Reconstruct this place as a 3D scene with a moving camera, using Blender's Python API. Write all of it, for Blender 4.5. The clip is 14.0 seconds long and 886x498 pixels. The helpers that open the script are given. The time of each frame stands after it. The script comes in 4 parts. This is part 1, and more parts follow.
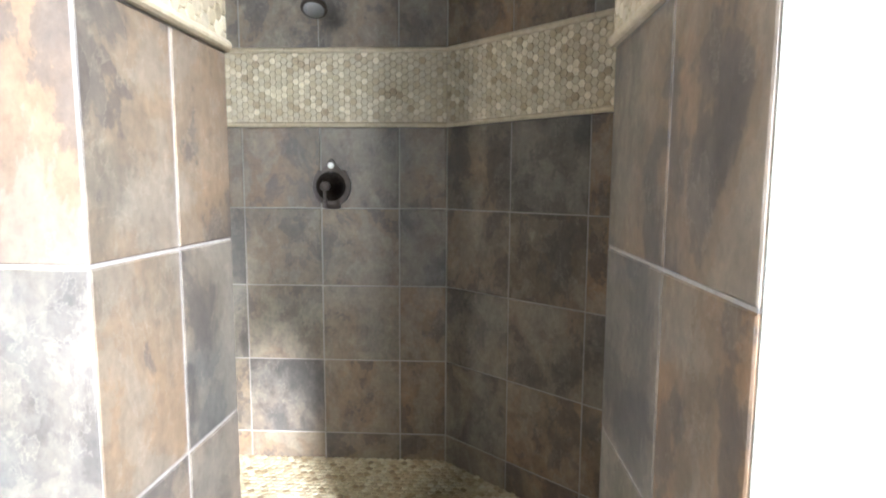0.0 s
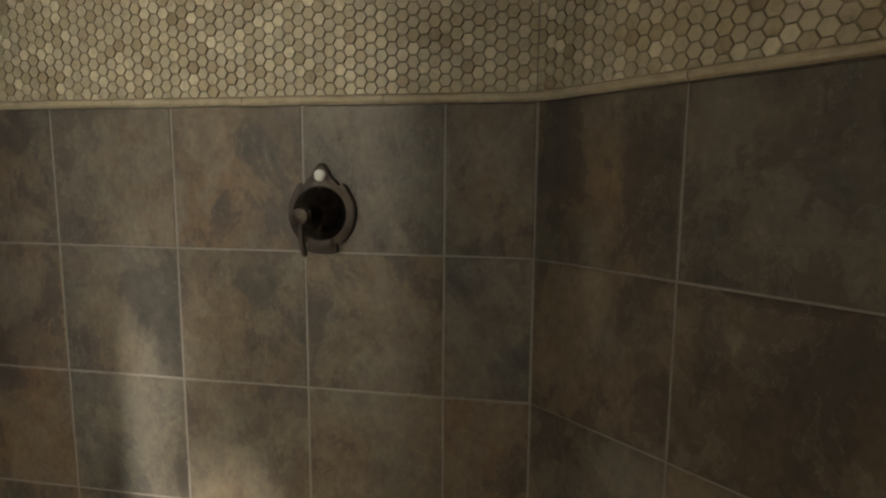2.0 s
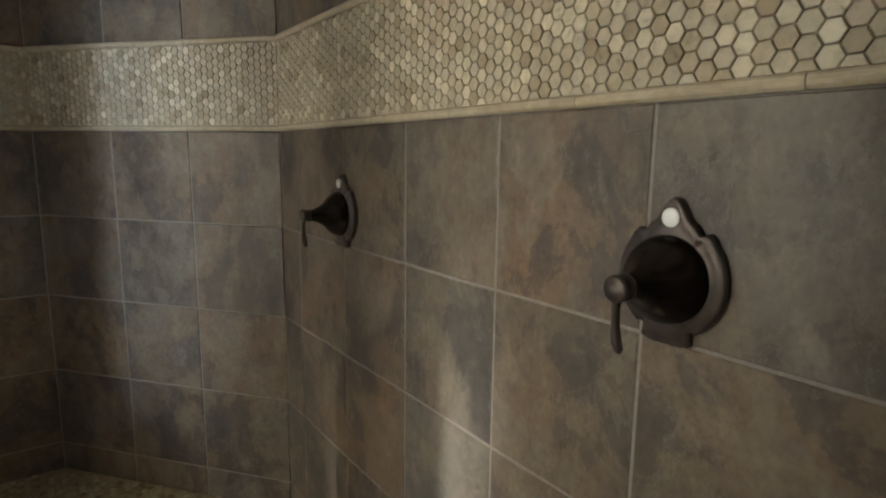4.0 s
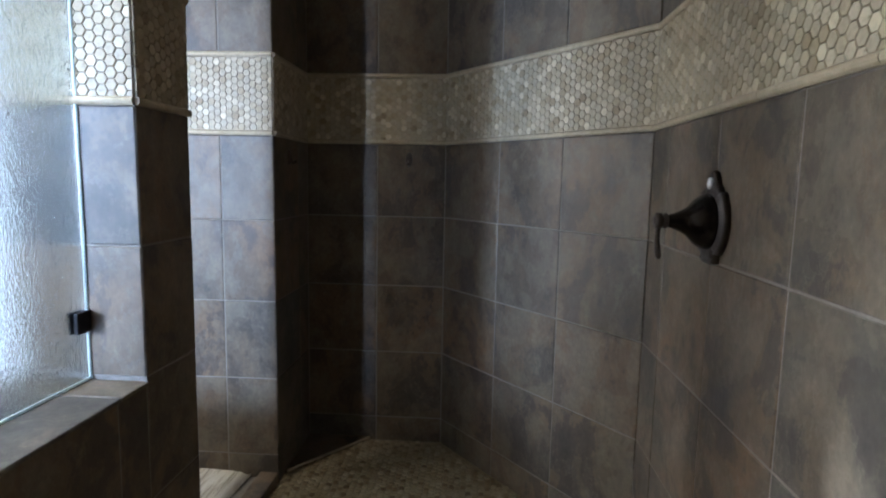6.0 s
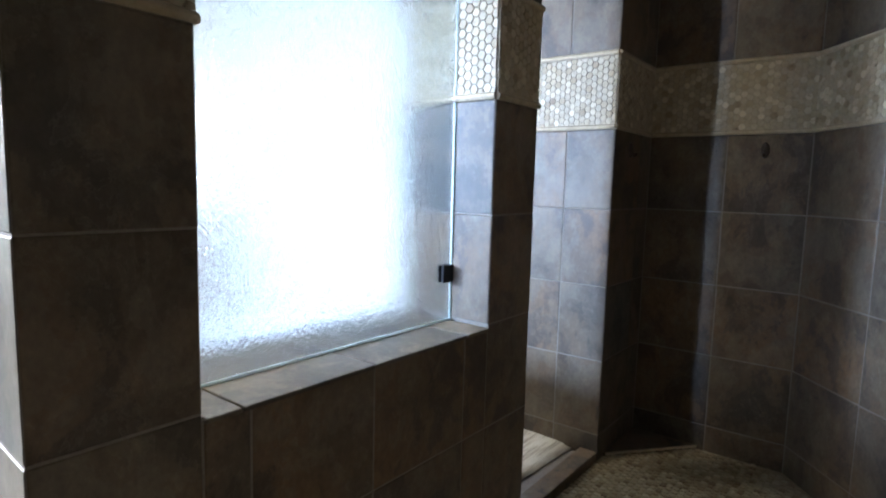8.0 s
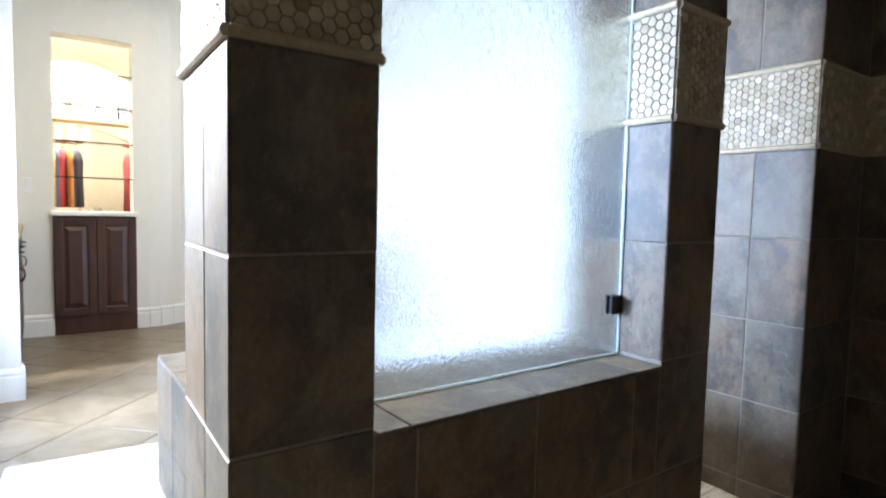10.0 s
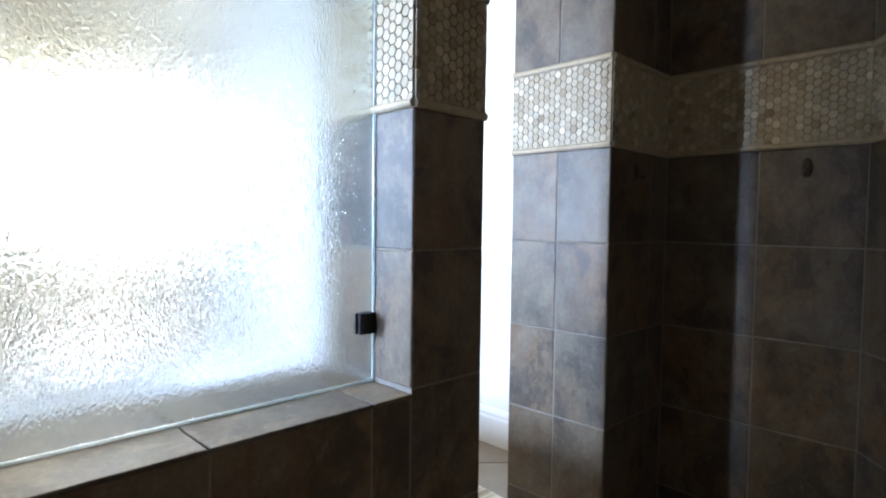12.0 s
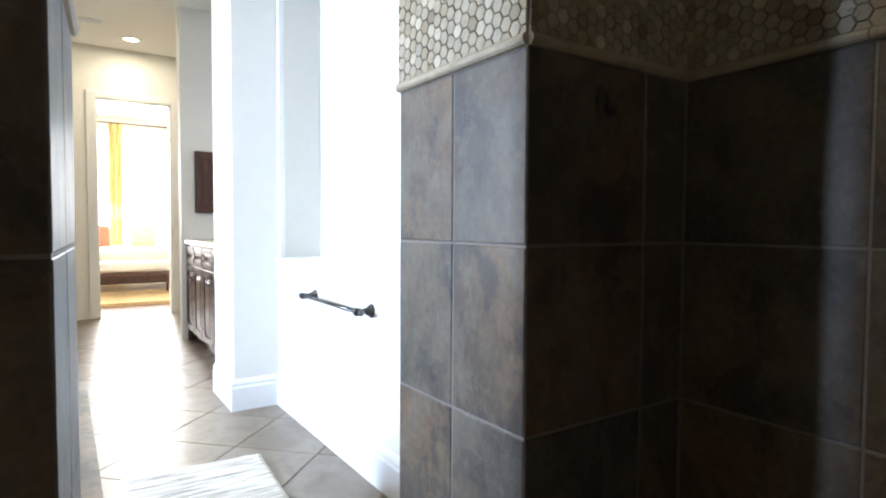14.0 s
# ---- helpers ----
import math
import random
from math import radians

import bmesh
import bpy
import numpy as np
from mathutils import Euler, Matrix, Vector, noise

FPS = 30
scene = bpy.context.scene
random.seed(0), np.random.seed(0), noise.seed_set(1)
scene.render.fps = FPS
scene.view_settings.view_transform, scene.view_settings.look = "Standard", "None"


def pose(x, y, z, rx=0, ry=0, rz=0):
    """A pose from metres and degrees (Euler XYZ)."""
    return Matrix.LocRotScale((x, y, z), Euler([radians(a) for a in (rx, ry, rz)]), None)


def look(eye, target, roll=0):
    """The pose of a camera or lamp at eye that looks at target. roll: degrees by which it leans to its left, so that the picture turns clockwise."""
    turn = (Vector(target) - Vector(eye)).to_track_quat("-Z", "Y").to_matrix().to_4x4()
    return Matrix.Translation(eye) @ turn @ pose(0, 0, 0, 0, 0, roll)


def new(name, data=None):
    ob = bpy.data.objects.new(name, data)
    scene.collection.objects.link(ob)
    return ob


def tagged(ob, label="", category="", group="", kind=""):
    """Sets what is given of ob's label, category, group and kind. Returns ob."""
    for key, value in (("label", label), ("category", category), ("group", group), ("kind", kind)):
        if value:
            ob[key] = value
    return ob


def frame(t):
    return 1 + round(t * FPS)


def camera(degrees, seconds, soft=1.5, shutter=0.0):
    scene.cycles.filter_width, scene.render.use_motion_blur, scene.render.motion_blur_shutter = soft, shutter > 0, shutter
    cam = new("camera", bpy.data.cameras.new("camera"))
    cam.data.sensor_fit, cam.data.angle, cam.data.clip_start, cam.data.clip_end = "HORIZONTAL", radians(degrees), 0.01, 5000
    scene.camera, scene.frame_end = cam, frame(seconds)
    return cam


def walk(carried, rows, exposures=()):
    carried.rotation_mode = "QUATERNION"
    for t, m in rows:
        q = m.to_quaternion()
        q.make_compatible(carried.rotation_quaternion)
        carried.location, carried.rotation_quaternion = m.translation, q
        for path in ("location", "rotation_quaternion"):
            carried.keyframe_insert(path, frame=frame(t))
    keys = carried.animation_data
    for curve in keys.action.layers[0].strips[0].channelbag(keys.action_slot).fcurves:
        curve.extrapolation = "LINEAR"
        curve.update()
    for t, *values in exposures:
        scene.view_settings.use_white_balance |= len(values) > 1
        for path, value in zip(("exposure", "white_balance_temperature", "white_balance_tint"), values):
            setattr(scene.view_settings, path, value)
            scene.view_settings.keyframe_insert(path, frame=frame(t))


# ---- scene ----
cam = camera(75.7, 14.0, soft=2.1)
PATH = [
    (0, (-0.067, -0.169, 1.064), (-0.154, 1.816, 0.84), 0.3),
    (0.5, (-0.053, 0.147, 1.071), (-0.126, 2.134, 0.854), 0.3),
    (1, (-0.062, 0.424, 1.096), (-0.145, 2.41, 0.869), 0.2),
    (1.5, (-0.091, 0.668, 1.123), (-0.192, 2.651, 0.883), 0.4),
    (2, (-0.136, 0.891, 1.135), (-0.476, 2.846, 0.883), 0.4),
    (2.5, (-0.198, 1.04, 1.154), (-0.876, 2.902, 0.881), 0.6),
    (3, (-0.2, 1.16, 1.2), (-1.209, 2.863, 0.918), 0.8),
    (3.2, (-0.183, 1.198, 1.209), (-1.341, 2.805, 0.932), 1.1),
    (5.3, (-0.24, 1.577, 1.193), (-2.187, 1.944, 0.92), 0.1),
    (5.5, (-0.285, 1.576, 1.144), (-2.258, 1.806, 0.91), 0.9),
    (6, (-0.332, 1.562, 1.131), (-2.314, 1.436, 0.893), 1.1),
    (6.5, (-0.354, 1.616, 1.119), (-2.286, 1.158, 0.883), 1.2),
    (7, (-0.301, 1.652, 1.097), (-2.132, 0.882, 0.865), 1.4),
    (7.5, (-0.256, 1.663, 1.062), (-1.981, 0.673, 0.842), 1.3),
    (8, (-0.25, 1.66, 1.046), (-1.816, 0.436, 0.827), 1.5),
    (8.5, (-0.246, 1.645, 1.047), (-1.674, 0.259, 0.836), 1.6),
    (9, (-0.239, 1.638, 1.044), (-1.526, 0.118, 0.868), 1.5),
    (9.2, (-0.236, 1.635, 1.05), (-1.482, 0.08, 0.878), 1.6),
    (11.3, (-0.42, 1.719, 1.032), (-1.559, 0.077, 0.938), 1.0),
    (11.5, (-0.518, 1.729, 1.039), (-1.712, 0.128, 0.938), 1.2),
    (12, (-0.74, 1.732, 1.033), (-2.143, 0.309, 0.94), 0.7),
    (12.5, (-1.029, 1.756, 1.03), (-2.516, 0.421, 0.936), 0.5),
    (13, (-1.33, 1.711, 1.027), (-2.808, 0.368, 0.933), 0.4),
    (13.5, (-1.623, 1.619, 1.024), (-3.015, 0.186, 0.933), 0.3),
    (14, (-1.809, 1.469, 1.002), (-2.916, -0.194, 0.92), 0.3),
]
EXPOSURES = [(0.0, 2.45, 5650, 10), (0.5, 2.0, 5950, 10), (1.0, 1.6, 6600, 10), (1.5, 1.05, 7200, 8), (2.2, 1.08, 7400, 8), (3.0, 1.36, 7200, 8), (5.5, 1.55, 6000, 10), (6.5, 1.62, 5500, 10), (9.0, 1.80, 5700, 10), (11.5, 1.70, 5750, 10), (13.0, 1.48, 5900, 10), (14.0, 1.32, 6000, 10)]
walk(cam, [(t, look(eye, target, roll)) for t, eye, target, roll in PATH], EXPOSURES)


# ---- light ----
world = bpy.data.worlds.new("world")
scene.world = world
world.use_nodes = True
wn = world.node_tree
sky = wn.nodes.new("ShaderNodeTexSky")
sky.sky_type, sky.sun_disc = "NISHITA", False
sky.sun_elevation, sky.sun_rotation = radians(21), radians(154)
wn.nodes["Background"].inputs["Strength"].default_value = 0.05
wn.links.new(sky.outputs["Color"], wn.nodes["Background"].inputs["Color"])


def area_lamp(name, eye, target, sx, sy, watts, colour, spread=180):
    data = bpy.data.lights.new(name, "AREA")
    data.shape, data.size, data.size_y = "RECTANGLE", sx, sy
    data.energy, data.color, data.spread = watts, colour, radians(spread)
    ob = new(name, data)
    ob.matrix_world = look(eye, target)
    return ob


def can_lamp(name, x, y, z, watts):
    data = bpy.data.lights.new(name, "AREA")
    data.shape, data.size, data.energy, data.color = "DISK", 0.12, watts, (1.0, 0.86, 0.62)
    ob = new(name, data)
    ob.matrix_world = look((x, y, z), (x, y - 0.001, 0))
    return ob


sun_data = bpy.data.lights.new("sun", "SUN")
sun_data.energy, sun_data.angle, sun_data.color = 5.0, radians(5.5), (1.0, 0.99, 0.98)
sun = new("sun", sun_data)
sun.matrix_world = look((0, 0, 0), (-0.43, 0.825, -0.36))
# daylight standing in the bathroom window and the bedroom window
area_lamp("bath_window_light", (0.985, -1.25, 1.45), (-2.0, -1.20, 0.90), 0.42, 0.90, 45, (0.60, 0.75, 1.0), 98)
area_lamp("bedroom_window_light", (-2.5, -10.3, 1.6), (-2.5, -5.0, 0.3), 2.6, 2.0, 230, (1.0, 0.96, 0.88))
can_lamp("can_light_hall", -2.43, -5.35, 2.89, 4.4)
can_lamp("can_light_bath", -1.3, -2.4, 2.89, 9)
# unseen lamp over the tub, added to warm the upper part of the glass
can_lamp("added_light_tub", -1.15, -0.1, 2.89, 6)
can_lamp("can_light_closet", -0.62, -5.2, 2.65, 48)

# ---- materials ----


class Mat:
    """A small builder of node materials."""

    def __init__(self, name):
        self.m = bpy.data.materials.new(name)
        self.m.use_nodes = True
        self.t = self.m.node_tree
        self.b = self.t.nodes["Principled BSDF"]

    def node(self, kind, **inputs):
        n = self.t.nodes.new(kind)
        for k, v in inputs.items():
            n.inputs[k.replace("_", " ")].default_value = v
        return n

    def link(self, a, b):
        self.t.links.new(a, b)

    def set(self, **inputs):
        for k, v in inputs.items():
            self.b.inputs[k.replace("_", " ")].default_value = v
        return self

    def coords(self, per_piece=True, island=False):
        tc = self.node("ShaderNodeTexCoord")
        if not per_piece:
            return tc.outputs["Object"]
        if island:
            rnd = self.node("ShaderNodeNewGeometry").outputs["Random Per Island"]
        else:
            rnd = self.node("ShaderNodeObjectInfo").outputs["Random"]
        mul = self.node("ShaderNodeMath")
        mul.operation = "MULTIPLY"
        mul.inputs[1].default_value = 57.0
        self.link(rnd, mul.inputs[0])
        add = self.node("ShaderNodeVectorMath")
        add.operation = "ADD"
        self.link(tc.outputs["Object"], add.inputs[0])
        self.link(mul.outputs[0], add.inputs[1])
        self.rnd = rnd
        return add.outputs[0]

    def noise(self, vec, scale, detail=6.0, rough=0.6, dist=0.0):
        n = self.node("ShaderNodeTexNoise", Scale=scale, Detail=detail, Roughness=rough, Distortion=dist)
        self.link(vec, n.inputs["Vector"])
        return n.outputs["Fac"]

    def ramp(self, fac, stops):
        r = self.node("ShaderNodeValToRGB")
        els = r.color_ramp.elements
        while len(els) < len(stops):
            els.new(0.5)
        for e, (p, c) in zip(els, stops):
            e.position, e.color = p, (*c, 1) if len(c) == 3 else c
        self.link(fac, r.inputs["Fac"])
        return r.outputs["Color"]

    def mix(self, fac, a, b, mode="MIX"):
        n = self.node("ShaderNodeMix")
        n.data_type, n.blend_type = "RGBA", mode
        for s, v in ((n.inputs[0], fac), (n.inputs[6], a), (n.inputs[7], b)):
            if hasattr(v, "links"):
                self.link(v, s)
            else:
                s.default_value = v if not isinstance(v, tuple) else (*v, 1)
        return n.outputs[2]

    def bump(self, height, strength, dist):
        b = self.node("ShaderNodeBump", Strength=strength, Distance=dist)
        self.link(height, b.inputs["Height"])
        self.link(b.outputs[0], self.b.inputs["Normal"])

    def colour(self, c):
        self.link(c, self.b.inputs["Base Color"])
        return self

    def rough(self, fac, lo, hi):
        mr = self.node("ShaderNodeMapRange")
        mr.inputs["To Min"].default_value, mr.inputs["To Max"].default_value = lo, hi
        self.link(fac, mr.inputs["Value"])
        self.link(mr.outputs[0], self.b.inputs["Roughness"])


def slate_tile():
    s = Mat("slate_tile")
    v = s.coords()
    mp = s.node("ShaderNodeMapping")
    mp.inputs["Scale"].default_value = (1.0, 1.0, 0.72)
    s.link(v, mp.inputs["Vector"])
    v = mp.outputs[0]
    big = s.noise(v, 4.0, 8, 0.60, 0.25)
    cloud = s.noise(v, 6.0, 10, 0.64, 0.3)
    flake = s.noise(v, 9, 10, 0.66, 0.4)
    mid = s.noise(v, 24, 6, 0.62, 0.3)
    fine = s.noise(v, 80, 6, 0.65, 0.2)
    # each tile leans to rust brown, taupe or blue grey
    tone = s.ramp(s.rnd, [(0.0, (0.146, 0.104, 0.070)), (0.16, (0.124, 0.106, 0.086)), (0.30, (0.156, 0.110, 0.072)), (0.44, (0.104, 0.098, 0.089)),
                          (0.56, (0.146, 0.104, 0.070)), (0.76, (0.132, 0.110, 0.084)), (0.88, (0.154, 0.110, 0.073)), (1.0, (0.112, 0.102, 0.089))])
    patch = s.ramp(big, [(0.34, (0.74, 0.75, 0.76)), (0.45, (0.88, 0.90, 0.90)), (0.485, (1.02, 0.99, 0.95)), (0.57, (1.14, 1.05, 0.94)), (0.68, (1.28, 1.12, 0.94))])
    c = s.mix(1.0, tone, patch, "MULTIPLY")
    # dark weathered clouds with ragged edges
    c = s.mix(s.ramp(cloud, [(0.34, (0.80, 0.80, 0.80)), (0.44, (0.60, 0.60, 0.60)), (0.462, (0.10, 0.10, 0.10)), (0.49, (0, 0, 0))]), c, (0.060, 0.053, 0.048))
    # pale worn film and curled seams where the layers of the slate split
    film = s.ramp(cloud, [(0.530, (0, 0, 0)), (0.542, (0.40, 0.40, 0.40)), (0.60, (0.46, 0.46, 0.46)), (0.72, (0.66, 0.66, 0.66))])
    c = s.mix(film, c, (0.180, 0.154, 0.120))
    seam = s.ramp(flake, [(0.535, (0, 0, 0)), (0.546, (0.42, 0.42, 0.42)), (0.556, (0.08, 0.08, 0.08)), (0.64, (0.15, 0.15, 0.15)), (0.70, (0.60, 0.60, 0.60))])
    c = s.mix(seam, c, (0.222, 0.192, 0.152))
    c = s.mix(0.55, c, s.ramp(mid, [(0.33, (0.72, 0.72, 0.73)), (0.52, (1.02, 1.02, 1.02)), (0.68, (1.26, 1.24, 1.20))]), "MULTIPLY")
    c = s.mix(0.5, c, s.ramp(fine, [(0.32, (0.66, 0.66, 0.66)), (0.68, (1.28, 1.27, 1.24))]), "MULTIPLY")
    s.colour(c)
    s.rough(flake, 0.38, 0.56)
    s.b.inputs["Specular IOR Level"].default_value = 0.40
    s.bump(s.mix(0.3, cloud, fine), 0.22, 0.004)
    return s.m


def travertine(name, island):
    s = Mat(name)
    v = s.coords(True, island)
    n = s.noise(v, 60, 5, 0.6, 0.5)
    tone = s.ramp(s.rnd, [(0.0, (0.27, 0.21, 0.13)), (0.05, (0.34, 0.27, 0.17)), (0.16, (0.42, 0.345, 0.225)), (0.45, (0.44, 0.37, 0.255)),
                          (0.7, (0.43, 0.37, 0.27)), (0.88, (0.56, 0.49, 0.35)), (1.0, (0.64, 0.57, 0.42))])
    c = s.mix(0.7, tone, s.ramp(n, [(0.3, (0.68, 0.66, 0.62)), (0.5, (1, 1, 1)), (0.72, (1.15, 1.13, 1.1))]), "MULTIPLY")
    c = s.mix(s.ramp(n, [(0.26, (0.8, 0.8, 0.8)), (0.34, (0, 0, 0))]), c, (0.12, 0.09, 0.06))
    s.colour(c)
    s.set(Roughness=0.5)
    s.bump(n, 0.3, 0.002)
    return s.m


def simple(name, c0, c1, scale, rough, bump=0.1, dist=0.001, metal=0.0, per_piece=False, stretch=None, vary=0.3):
    s = Mat(name)
    v = s.coords(per_piece)
    if stretch:
        mp = s.node("ShaderNodeMapping")
        mp.inputs["Scale"].default_value = stretch
        s.link(v, mp.inputs["Vector"])
        v = mp.outputs[0]
    n = s.noise(v, scale, 6, 0.62, 0.3)
    w = s.noise(v, scale * 0.16, 3, 0.5)
    c = s.ramp(n, [(0.3, c0), (0.7, c1)])
    c = s.mix(vary, c, s.ramp(w, [(0.3, (0.78, 0.78, 0.78)), (0.7, (1.15, 1.15, 1.15))]), "MULTIPLY")
    s.colour(c)
    s.rough(n, rough * 0.85, min(1.0, rough * 1.15))
    s.set(Metallic=metal)
    if bump:
        s.bump(n, bump, dist)
    return s.m


M_TILE = slate_tile()
M_HEX = travertine("travertine_hex", False)
M_HEXI = travertine("travertine_mosaic", True)
M_GROUT = simple("grout", (0.215, 0.190, 0.168), (0.290, 0.262, 0.236), 90, 0.85, 0.3, 0.001)
M_MGROUT = simple("mosaic_grout", (0.27, 0.22, 0.15), (0.36, 0.30, 0.21), 90, 0.85, 0.3, 0.001)
M_LINER = simple("travertine_liner", (0.40, 0.32, 0.21), (0.53, 0.45, 0.32), 45, 0.5, 0.15, 0.001, per_piece=True)
M_PAINT = simple("cream_paint", (0.77, 0.745, 0.68), (0.80, 0.775, 0.71), 120, 0.6, 0.06, 0.0006, vary=0.06)
M_TRIM = simple("white_trim", (0.80, 0.79, 0.76), (0.83, 0.82, 0.79), 60, 0.4, 0.0, vary=0.06)
M_CEIL = simple("ceiling_paint", (0.78, 0.76, 0.70), (0.81, 0.79, 0.73), 140, 0.75, 0.08, 0.0006, vary=0.06)
M_BRONZE = simple("oil_rubbed_bronze", (0.060, 0.048, 0.042), (0.105, 0.085, 0.074), 30, 0.38, 0.05, 0.0005, 0.6)
M_DOME = simple("dark_bronze_dome", (0.012, 0.009, 0.009), (0.022, 0.016, 0.015), 20, 0.22, 0.0, 0.0005, 0.6)
M_PORC = simple("white_porcelain", (0.78, 0.78, 0.75), (0.82, 0.82, 0.80), 40, 0.25, 0.0, vary=0.06)
M_CLIP = simple("black_bronze_clip", (0.012, 0.012, 0.014), (0.022, 0.022, 0.025), 50, 0.35, 0.0, 0.001, 0.6)
M_NICKEL = simple("pewter", (0.10, 0.095, 0.09), (0.17, 0.16, 0.15), 40, 0.28, 0.0, 0.001, 0.9)
M_WOOD = simple("dark_cherry_wood", (0.040, 0.017, 0.012), (0.085, 0.036, 0.024), 14, 0.33, 0.08, 0.001, 0.0, True, (1, 1, 0.12))
M_COUNTER = simple("granite_counter", (0.46, 0.37, 0.20), (0.62, 0.53, 0.34), 60, 0.25, 0.0)
M_TUB = simple("white_acrylic", (0.80, 0.81, 0.82), (0.83, 0.84, 0.85), 20, 0.2, 0.0, vary=0.06)
M_PLASTIC = simple("white_plastic", (0.78, 0.77, 0.74), (0.81, 0.80, 0.77), 30, 0.35, 0.0, vary=0.06)
M_HWOOD = simple("hardwood_floor", (0.10, 0.045, 0.025), (0.18, 0.085, 0.045), 12, 0.3, 0.05, 0.001, 0.0, False, (1, 0.1, 1))
M_LINEN = simple("cream_linen", (0.68, 0.60, 0.46), (0.78, 0.71, 0.57), 90, 0.9, 0.3, 0.002)
M_CURTAIN = simple("golden_curtain", (0.55, 0.42, 0.16), (0.66, 0.52, 0.24), 40, 0.85, 0.2, 0.002)
M_RUGB = simple("golden_rug", (0.42, 0.28, 0.12), (0.60, 0.45, 0.25), 22, 0.95, 0.4, 0.003)
M_CHROME = simple("rod_metal", (0.30, 0.30, 0.30), (0.42, 0.42, 0.42), 40, 0.2, 0.0, 0.001, 1.0)
M_SHELFWOOD = simple("closet_shelf_wood", (0.50, 0.34, 0.19), (0.62, 0.44, 0.27), 10, 0.45, 0.05, 0.001, 0.0, True, (0.15, 1, 1))


def floor_tile():
    s = Mat("floor_porcelain")
    v = s.coords()
    a = s.noise(v, 5, 6, 0.6, 0.8)
    b = s.noise(v, 30, 6, 0.6, 0.3)
    c = s.ramp(a, [(0.3, (0.135, 0.100, 0.068)), (0.48, (0.20, 0.155, 0.108)), (0.62, (0.235, 0.19, 0.138)), (0.75, (0.17, 0.13, 0.09))])
    c = s.mix(0.35, c, s.ramp(s.rnd, [(0, (0.82, 0.82, 0.84)), (1, (1.15, 1.12, 1.08))]), "MULTIPLY")
    c = s.mix(0.3, c, s.ramp(b, [(0.3, (0.75, 0.75, 0.75)), (0.7, (1.2, 1.2, 1.2))]), "MULTIPLY")
    s.colour(c)
    s.rough(b, 0.26, 0.42)
    s.bump(a, 0.12, 0.003)
    return s.m


def pebble():
    s = Mat("pebble_mosaic")
    v = s.coords(True, True)
    n = s.noise(v, 45, 4, 0.6)
    tone = s.ramp(s.rnd, [(0.0, (0.16, 0.115, 0.060)), (0.10, (0.24, 0.180, 0.095)), (0.4, (0.32, 0.258, 0.155)), (0.7, (0.35, 0.292, 0.185)), (1.0, (0.42, 0.362, 0.245))])
    s.colour(s.mix(0.7, tone, s.ramp(n, [(0.3, (0.7, 0.7, 0.7)), (0.7, (1.2, 1.2, 1.2))]), "MULTIPLY"))
    s.set(Roughness=0.42)
    s.bump(n, 0.2, 0.002)
    return s.m


def rug_mat():
    s = Mat("striped_rug")
    v = s.coords(False)
    mp = s.node("ShaderNodeMapping")
    mp.inputs["Scale"].default_value = (2.2, 26, 1)
    s.link(v, mp.inputs["Vector"])
    st = s.noise(mp.outputs[0], 1.6, 6, 0.65, 0.6)
    pile = s.noise(v, 240, 3, 0.6)
    c = s.ramp(st, [(0.36, (0.29, 0.25, 0.20)), (0.45, (0.50, 0.45, 0.37)), (0.53, (0.68, 0.64, 0.56)), (0.66, (0.76, 0.73, 0.66))])
    c = s.mix(0.4, c, s.ramp(pile, [(0.3, (0.75, 0.75, 0.75)), (0.7, (1.15, 1.15, 1.15))]), "MULTIPLY")
    s.colour(c)
    s.set(Roughness=0.95)
    s.bump(pile, 0.6, 0.004)
    return s.m


def rain_glass():
    s = Mat("rain_glass")
    v = s.coords(False)
    mp = s.node("ShaderNodeMapping")
    mp.inputs["Scale"].default_value = (1, 1, 0.42)
    s.link(v, mp.inputs["Vector"])
    a = s.noise(mp.outputs[0], 260, 2, 0.5, 0.4)
    s.bump(a, 1.0, 0.0018)
    s.set(Base_Color=(0.79, 0.845, 0.865, 1), Roughness=0.10, IOR=1.45)
    s.b.inputs["Transmission Weight"].default_value = 1.0
    # the frosting scatters part of the daylight forward
    haze = s.node("ShaderNodeBsdfRefraction", Color=(0.84, 0.93, 0.97, 1), Roughness=0.45, IOR=1.4)
    both = s.node("ShaderNodeMixShader", Fac=0.05)
    s.link(s.b.outputs[0], both.inputs[1])
    s.link(haze.outputs[0], both.inputs[2])
    s.link(both.outputs[0], s.t.nodes["Material Output"].inputs["Surface"])
    return s.m


def clear_glass():
    s = Mat("clear_glass")
    s.set(Base_Color=(0.88, 0.97, 0.94, 1), Roughness=0.02, IOR=1.45)
    s.b.inputs["Transmission Weight"].default_value = 1.0
    return s.m


def glow(name, c, strength):
    s = Mat(name)
    s.b.inputs["Emission Color"].default_value = (*c, 1)
    s.b.inputs["Emission Strength"].default_value = strength
    return s.m


def silicone():
    s = Mat("milky_silicone")
    s.set(Base_Color=(0.74, 0.86, 0.86, 1), Roughness=0.35)
    s.b.inputs["Transmission Weight"].default_value = 0.55
    return s.m


M_SEAL = silicone()
M_FLOOR, M_PEBBLE, M_RUG, M_RAIN, M_CLEAR = floor_tile(), pebble(), rug_mat(), rain_glass(), clear_glass()
M_LENS = glow("lamp_lens", (1.0, 0.86, 0.62), 5)
M_SKYGLOW = glow("bedroom_daylight", (1.0, 0.98, 0.93), 3.5)

# ---- building helpers ----
BASE = {}


